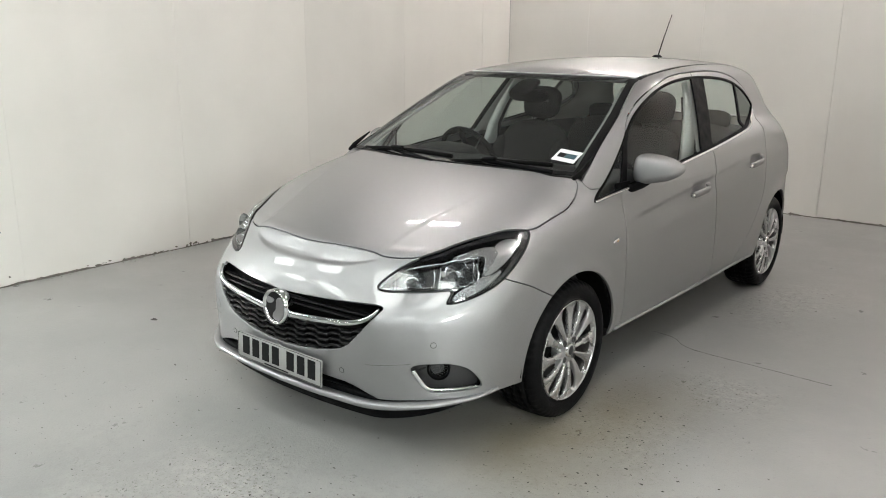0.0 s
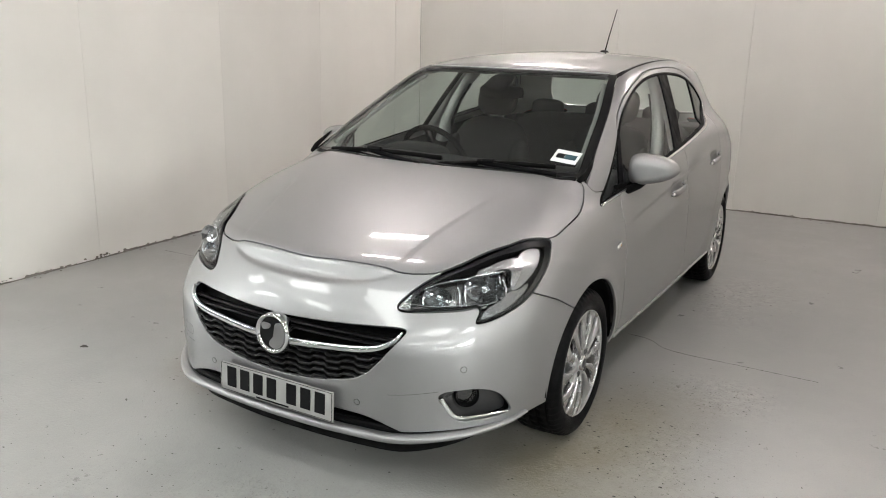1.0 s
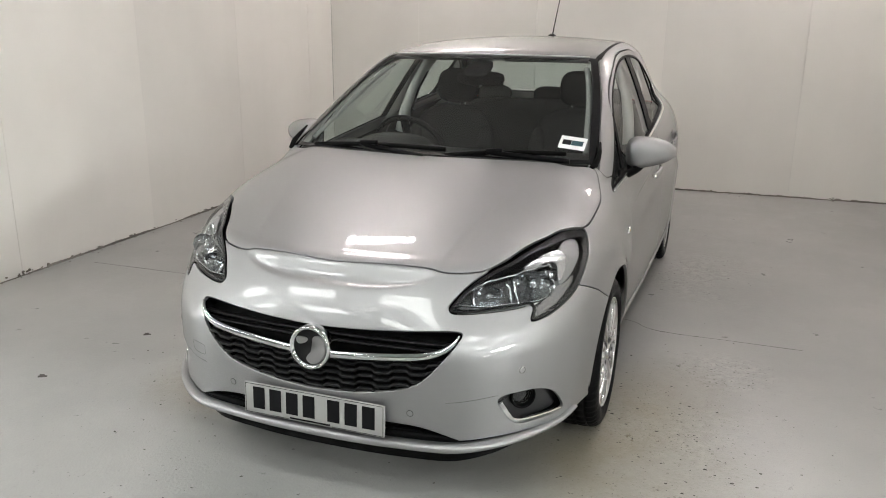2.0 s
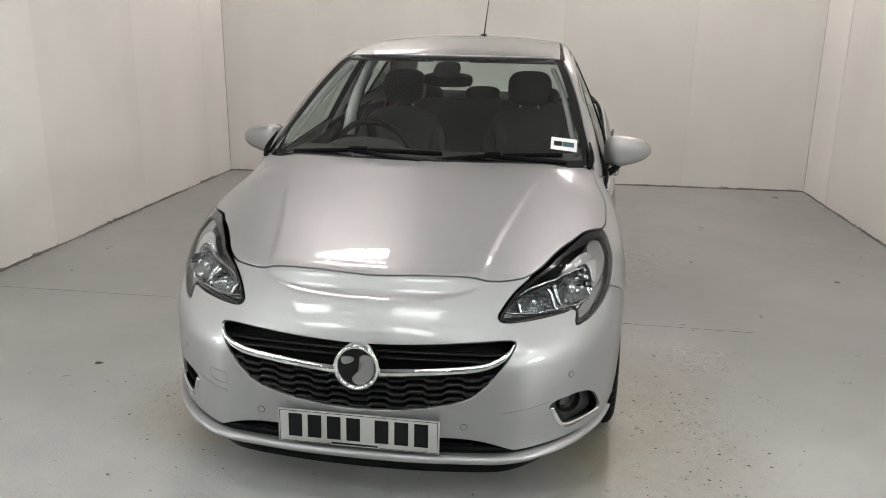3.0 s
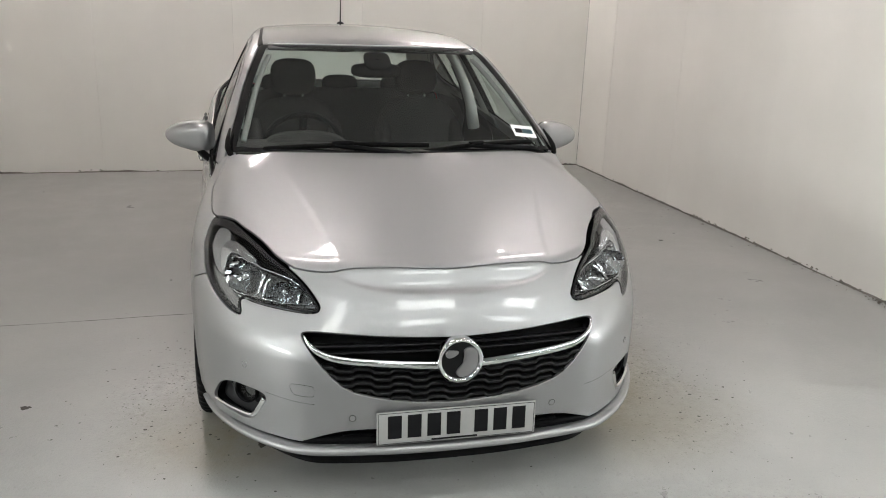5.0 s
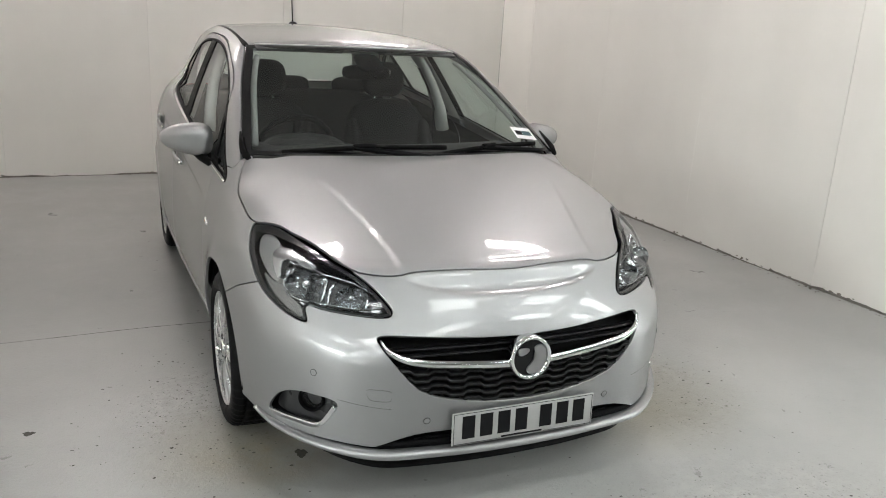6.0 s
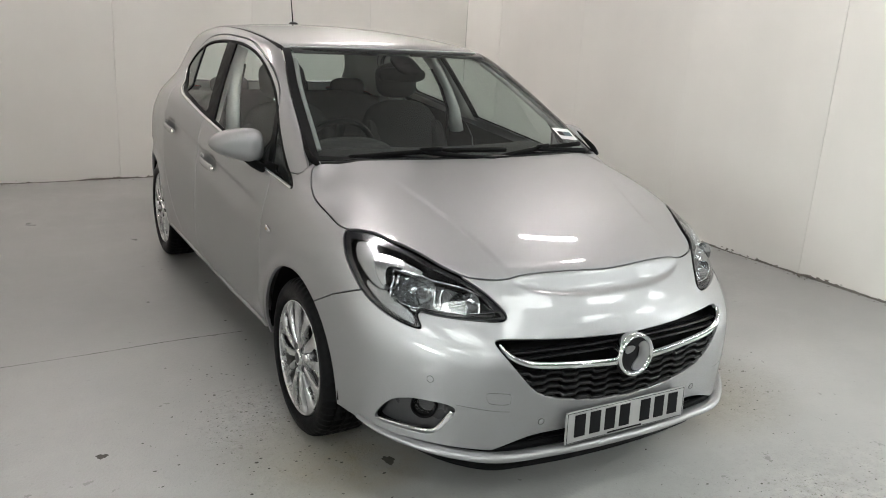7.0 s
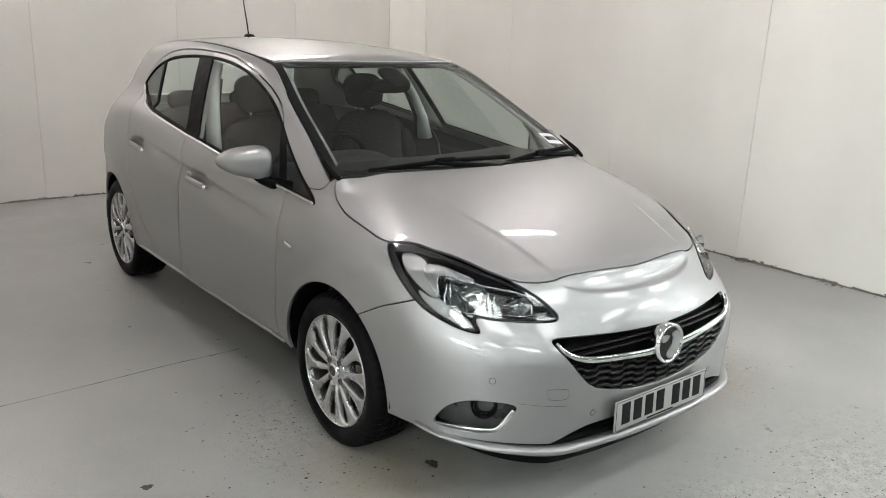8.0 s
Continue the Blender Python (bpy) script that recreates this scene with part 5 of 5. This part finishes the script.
for s in (-1, 1):
    part("sun_visor", rounded_box((.42, .15, .014), (s * .30, 1.03, 1.386), .006, Matrix.Rotation(radians(10), 4, "X")), BEZEL, car, "dark grey sun visor")
    part("seat_belt", facing(s, sweep([(.556, 1.585, 1.27), (.594, 1.53, 1.17), (.618, 1.475, 1.05), (.60, 1.44, .62)], (0, 1, 0), (1, 0, 0), .020, .0015, 8)), BLACK, car, "black seat belt")


# ---- the room ----
def slab(name, corners, low, high, thick, material, label, category="wall"):
    """An upright wall from corner a to corner b, thick away from the room."""
    (ax, ay), (bx, by) = corners
    d = Vector((bx - ax, by - ay, 0))
    nrm = Vector((d.y, -d.x, 0)).normalized()
    bm = bmesh.new()
    vs = []
    for p in ((ax, ay), (bx, by)):
        for z in (low, high):
            q = Vector((*p, z))
            vs += [bm.verts.new(q), bm.verts.new(q + nrm * thick)]
    bmesh.ops.convex_hull(bm, input=vs)
    bmesh.ops.recalc_face_normals(bm, faces=bm.faces)
    return tagged(part(name, bm, material, None, label, smooth=False), "", category, kind="structure")


def flat(name, x0, x1, y0, y1, z0, z1, material, label, category):
    bm = rounded_box((x1 - x0, y1 - y0, z1 - z0), ((x0 + x1) / 2, (y0 + y1) / 2, (z0 + z1) / 2), 0)
    return tagged(part(name, bm, material, None, label, smooth=False), "", category, kind="structure")


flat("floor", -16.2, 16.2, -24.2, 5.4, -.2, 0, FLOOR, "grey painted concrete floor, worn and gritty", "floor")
ROOM_H = 3.25
WEST = ((-2.888, -1.05), (-2.922, 4.87))
EAST = ((2.868, 5.03), (3.112, -.95))
BACK = ((-2.921, 4.868), (2.868, 5.032))


def boarded(name, wall, cuts, label, seed):
    """A wall of upright painted boards: a backing with each board as a part on it, not quite in one plane."""
    rng = random.Random(seed)
    (ax, ay), (bx, by) = wall
    d = Vector((bx - ax, by - ay, 0))
    length = d.length
    d /= length
    nn = Vector((d.y, -d.x, 0))
    back = slab(name, ((ax - nn.x * .014, ay - nn.y * .014), (bx - nn.x * .014, by - nn.y * .014)), -.1, ROOM_H, -.12, SEAM, label)
    edges = [0] + sorted(cuts) + [length]
    for t0, t1 in zip(edges, edges[1:]):
        t0, t1 = t0 + .0010, t1 - .0010
        lean0, lean1 = rng.uniform(-.002, .0), rng.uniform(-.002, .0)
        tilt = rng.uniform(-.0006, .0006)
        bm = bmesh.new()
        vs = []
        for t, ln in ((t0, lean0), (t1, lean1)):
            for z in (.006, ROOM_H - .004):
                base = Vector((ax, ay, z)) + d * (t + tilt * z)
                vs += [bm.verts.new(base + nn * ln), bm.verts.new(base - nn * .012)]
        bmesh.ops.convex_hull(bm, input=vs)
        bmesh.ops.recalc_face_normals(bm, faces=bm.faces)
        part("wall_board", bm, WALL, back, "", smooth=False)
    return back


SEAM = plain("open_board_seam", (.60, .59, .56), .8, grain=.3, scale=30)


def cut_at(wall, ys):
    (ax, ay), (bx, by) = wall
    return [(y - ay) / (by - ay) * math.hypot(bx - ax, by - ay) for y in ys]


boarded("wall_west", WEST, cut_at(WEST, (-.646, .606, 1.85, 3.10, 4.36)), "white painted board wall with open seams", 1)
boarded("wall_east", EAST, cut_at(EAST, (-.55, .69, 1.93, 3.17, 4.41)), "white painted board wall with open seams", 2)
boarded("wall_north", BACK, (.98, 2.20, 3.42, 4.64), "white painted end wall of upright boards", 3)
# unseen hall added behind the camera, where the bay opens; its grey limits fill and reflections
slab("wall_south", ((16, -24), (-16, -24)), -.1, ROOM_H, -.12, HALL, "unseen grey hall wall, added to shape the light")
slab("wall_hall_west", ((-16, -24), (-16, -.93)), -.1, ROOM_H, -.12, HALL, "unseen grey hall wall, added to shape the light")
slab("wall_hall_east", ((16, -.83), (16, -24)), -.1, ROOM_H, -.12, HALL, "unseen grey hall wall, added to shape the light")
slab("wall_hall_north_1", ((-16, -.93), (-3.012, -.93)), -.1, ROOM_H, -.12, HALL, "unseen grey hall wall, added to shape the light")
slab("wall_hall_north_2", ((3.23, -.83), (16, -.83)), -.1, ROOM_H, -.12, HALL, "unseen grey hall wall, added to shape the light")
flat("ceiling", -16.2, 16.2, -24.2, 5.3, ROOM_H, ROOM_H + .1, CEILING, "grey sheeted ceiling", "ceiling")

GLOW = lamp_material("lamp_tube", BAY_GLOW, BAY_TINT)
END_FILL_GLOW = lamp_material("end_fill_tube", BAY_GLOW * .85, BAY_TINT)
COOL_GLOW = lamp_material("greenish_lamp_tube", NEAR_GLOW, HALL_TINT)
SIDE_FILL_GLOW = lamp_material("side_fill_tube", SIDE_GLOW, HALL_TINT)
FAR_FILL_GLOW = lamp_material("far_fill_tube", FAR_GLOW, HALL_TINT)


def strip_lamp(x, y, z, tube, length, wide, label):
    lamp_ob = new("strip_light")
    lamp_ob.matrix_basis = pose(x, y, z)
    tagged(lamp_ob, label, "lamp", "ceiling strip lights")
    part("housing", rounded_box((length, wide + .09, .06), (0, 0, .07), .01), FITTING, lamp_ob)
    n = 7
    for k in range(n):
        part("diffuser", rounded_box((length / n - .03, wide, .07), ((k - (n - 1) / 2) * length / n, 0, .01), .02), tube, lamp_ob)
    return lamp_ob


# two short lamps over the bonnet, two added by the end wall, panels over the drive, added clusters far off in the hall
LAMP_Z = ROOM_H - .10
first_lamp = strip_lamp(-.90, .62, LAMP_Z, GLOW, .80, .085, "white ceiling strip light or added fill strip, switched on")
copy_thing(first_lamp, pose(1.62, .62, LAMP_Z))
# invented pair, only there to brighten the end wall
end_fill = strip_lamp(-1.40, 4.5, LAMP_Z, END_FILL_GLOW, .80, .085, "white ceiling strip light or added fill strip, switched on")
copy_thing(end_fill, pose(1.50, 4.55, LAMP_Z))
near_lamp = strip_lamp(.2, -2.2, LAMP_Z, COOL_GLOW, .95, .44, "wide white ceiling panel light, switched on")
for lx, ly in [(lx, ly) for ly in (-2.2, -3.4) for lx in (.2, -3.6, -1.7, 2.1, 4.0)][1:]:
    copy_thing(near_lamp, pose(lx, ly, LAMP_Z))
# unseen row, added as frontal fill for the end wall
far_fill = strip_lamp(-8, -14, LAMP_Z, FAR_FILL_GLOW, 1.7, .26, "long unseen strip light added in the hall, switched on")
for lx in (-4, .2, 4.2, 8.2):
    copy_thing(far_fill, pose(lx, -14, LAMP_Z))
# unseen clusters, added so the car throws shadows on the side walls
side_fill = strip_lamp(-8.4, -4.7, LAMP_Z, SIDE_FILL_GLOW, 1.7, .26, "long unseen strip light added in the hall, switched on")
side_fill.matrix_basis = pose(-8.4, -4.7, LAMP_Z, 0, 0, 90)
for lx in (-9.0, -9.6, -10.2, -10.8, 8.4, 9.0, 9.6, 10.2, 10.8):
    copy_thing(side_fill, pose(lx, -4.7, LAMP_Z, 0, 0, 90))


# ---- wall and floor detail ----
def along(wall, t):
    """Point on a wall's room face at t metres from its first corner, and the way along it."""
    (ax, ay), (bx, by) = wall
    d = Vector((bx - ax, by - ay, 0))
    n = d.length
    d /= n
    return Vector((ax, ay, 0)) + d * t, d, Vector((d.y, -d.x, 0))


def wall_t(wall, y):
    (ax, ay), (bx, by) = wall
    return (y - ay) / (by - ay) * math.hypot(bx - ax, by - ay)


NORTH = BACK


def wall_foot(wall, name, seed):
    """Ragged gap and crumbled dirt where the boards meet the floor: one low uneven strip."""
    rng = random.Random(seed)
    (ax, ay), (bx, by) = wall
    length = math.hypot(bx - ax, by - ay)
    bm = bmesh.new()
    last = None
    n = int(length / .018)
    h = .010
    for k in range(n + 1):
        p, d, nn = along(wall, length * k / n)
        h = max(.003, min(.015, h + rng.uniform(-.003, .003)))
        if rng.random() < .03:
            h = .022
        dep = .004 + .004 * rng.random()
        row = [bm.verts.new(p + nn * .0006 + Vector((0, 0, h))), bm.verts.new(p + nn * dep + Vector((0, 0, h * .6))), bm.verts.new(p + nn * (dep + .003) + Vector((0, 0, .0005)))]
        if last:
            for j in range(2):
                bm.faces.new((last[j], row[j], row[j + 1], last[j + 1]))
        last = row
    bmesh.ops.recalc_face_normals(bm, faces=bm.faces)
    return tagged(part(name, bm, FOOT, None, "dirty ragged joint at the foot of the wall"), "", "trim", kind="structure")


FOOT = plain("wall_foot_dirt", (.15, .14, .125), .9, grain=.6, scale=14)
for wall, seed in ((WEST, 3), (EAST, 4), (NORTH, 5)):
    wall_foot(wall, "trim", seed)


def debris(wall, t0, t1, count, seed):
    """Flaked paint and crumbs on the floor along a wall, and chips out of its foot."""
    rng = random.Random(seed)
    bm = bmesh.new()
    for _ in range(count):
        t = rng.uniform(t0, t1)
        p, d, n = along(wall, t)
        r = rng.uniform(.002, .009) * (1.5 if rng.random() < .1 else 1)
        on_wall = rng.random() < .35
        c = p + (n * .001 + Vector((0, 0, rng.uniform(.004, .024))) if on_wall else n * abs(rng.gauss(.01, .03)) + Vector((0, 0, .001)))
        ring = []
        for k in range(6):
            a = k * math.pi / 3
            q = r * rng.uniform(.5, 1.3)
            ring.append(bm.verts.new(c + (d * (q * 1.8 * math.cos(a)) + Vector((0, 0, 1)) * (q * .8 * math.sin(a)) if on_wall else d * (q * math.cos(a)) + n * (q * math.sin(a)))))
        top = bm.verts.new(c + (n * r * .3 if on_wall else Vector((0, 0, r * .5))))
        for k in range(6):
            bm.faces.new((ring[k], ring[(k + 1) % 6], top))
    bmesh.ops.recalc_face_normals(bm, faces=bm.faces)
    return tagged(part("wall_crumbs", bm, DEBRIS, None, "grey crumbs and chipped paint along the wall", smooth=False), "", "debris", kind="stuff")


west_len = math.hypot(WEST[1][0] - WEST[0][0], WEST[1][1] - WEST[0][1])
debris(WEST, .5, west_len, 260, 11)
debris(EAST, .3, 5.9, 300, 12)
debris(NORTH, .2, 5.6, 120, 13)


def clump(x, y, seed):
    rng = random.Random(seed)
    bm = bmesh.new()
    for _ in range(26):
        c = Vector((x + rng.gauss(0, .02), y + rng.gauss(0, .035), rng.uniform(.004, .03)))
        bmesh.ops.create_icosphere(bm, subdivisions=1, radius=rng.uniform(.003, .009), matrix=Matrix.Translation(c) @ Matrix.Diagonal((1, rng.uniform(.6, 1.8), rng.uniform(.5, 1.2), 1)))
    return tagged(part("dirt_clump", bm, DEBRIS, None, "small dark clump of dirt at the wall foot", smooth=False), "", "debris", kind="stuff")


clump(-2.90, .61, 1)
clump(2.995, .62, 2)
clump(3.03, -.05, 3)

# screw heads in the west boards
for k, (y, z) in enumerate(((-.80, .72), (-.80, .36), (-.765, .36), (-.74, .06))):
    p, d, n = along(WEST, wall_t(WEST, y))
    bm = bmesh.new()
    bmesh.ops.create_icosphere(bm, subdivisions=2, radius=.006, matrix=Matrix.Translation(p + Vector((0, 0, z))))
    tagged(part("screw_head", bm, DARK_METAL, None, "dark screw head in the white wall board"), "", "screw", "wall screws")


# floor: sawn joint, hairline cracks, chips and stains
def floor_line(name, pts, wide, seed, label):
    rng = random.Random(seed)
    path = chaikin([(x, y + rng.uniform(-.006, .006)) for x, y in pts], 3, closed=False)
    wd = [wide * rng.uniform(.2, 1.4) for _ in path]
    bm = sweep([(x, y, .0004) for x, y in path], (0, 1, 0), (0, 0, 1), wd, .0005, 6)
    return tagged(part(name, bm, CRACK, None, label), "", "floor crack", kind="structure")


floor_line("floor_crack", [(.95, 1.10), (1.04, 1.08), (1.2, 1.085), (1.34, 1.09), (1.45, 1.085), (1.63, 1.084)], .0025, 1, "thin dark crack across the floor paint")
floor_line("floor_crack", [(-2.7, .99), (-2.2, 1.0), (-1.8, 1.015), (-1.4, 1.03), (-1.1, 1.045), (-.74, 1.045)], .0022, 2, "thin dark crack across the floor paint")
floor_line("floor_crack", [(.66, 1.22), (.80, 1.20), (.86, 1.12), (.97, 1.085)], .0022, 3, "thin dark crack across the floor paint")


def floor_chips(name, cx, cy, sx, sy, count, big, seed, material, label):
    """Chips and grit strewn over a patch of the floor."""
    rng = random.Random(seed)
    vs, fs = [], []
    for _ in range(count):
        x, y = cx + rng.gauss(0, sx), cy + rng.gauss(0, sy)
        if abs(x) > 2.8 or y > 4.7:
            continue
        r = big * min(rng.lognormvariate(-1.1, .6), 1.25)
        a0, k0 = rng.uniform(0, 6.28), len(vs)
        m = 7
        for k in range(m):
            a = a0 + 2 * math.pi * k / m
            q = r * rng.uniform(.45, 1.25)
            vs.append((x + q * 1.4 * math.cos(a), y + q * math.sin(a), .0003))
        vs.append((x, y, .0003 + min(r * .12, .0016)))
        fs += [(k0 + k, k0 + (k + 1) % m, k0 + m) for k in range(m)]
    return tagged(link_mesh(name, vs, fs, material, None, label, smooth=False), "", "debris", kind="stuff")


floor_chips("floor_grit", 1.06, .02, .24, .38, 640, .0046, 31, CRACK, "dark grit and chipped paint on the floor")
floor_chips("floor_grit", -.88, .08, .20, .34, 480, .0044, 32, CRACK, "dark grit and chipped paint on the floor")
floor_chips("floor_grit", .25, -1.35, .9, .35, 760, .0040, 33, CRACK, "dark grit and chipped paint on the floor")
floor_chips("floor_grit", 0, .2, 2.0, 1.0, 60, .0042, 34, CRACK, "scattered dark specks on the floor")
floor_chips("floor_grit", 1.2, 2.3, .25, .35, 40, .006, 35, CRACK, "scuffed dark marks on the floor")


def stain(x, y, rx, ry, seed, material, label):
    rng = random.Random(seed)
    n = 40
    ring = [1 + .18 * math.sin(3 * a + 1) + .10 * math.sin(7 * a + 2) + rng.uniform(-.06, .06) for a in np.linspace(0, 2 * math.pi, n, endpoint=False)]
    vs = [(x, y, .0006)] + [(x + rx * ring[k] * math.cos(2 * math.pi * k / n), y + ry * ring[k] * math.sin(2 * math.pi * k / n), .0003) for k in range(n)]
    return tagged(link_mesh("floor_stain", vs, [(0, 1 + k, 1 + (k + 1) % n) for k in range(n)], material, None, label), "", "stain", kind="structure")


stain(-.602, -.344, .020, .030, 41, CRACK, "small dark oil spot on the floor")
stain(-1.62, -.49, .022, .016, 43, CRACK, "small dark spot on the floor")
stain(2.33, 2.09, .018, .014, 44, CRACK, "small dark spot on the floor")
stain(-1.52, .09, .020, .016, 45, CRACK, "small dark spot on the floor")
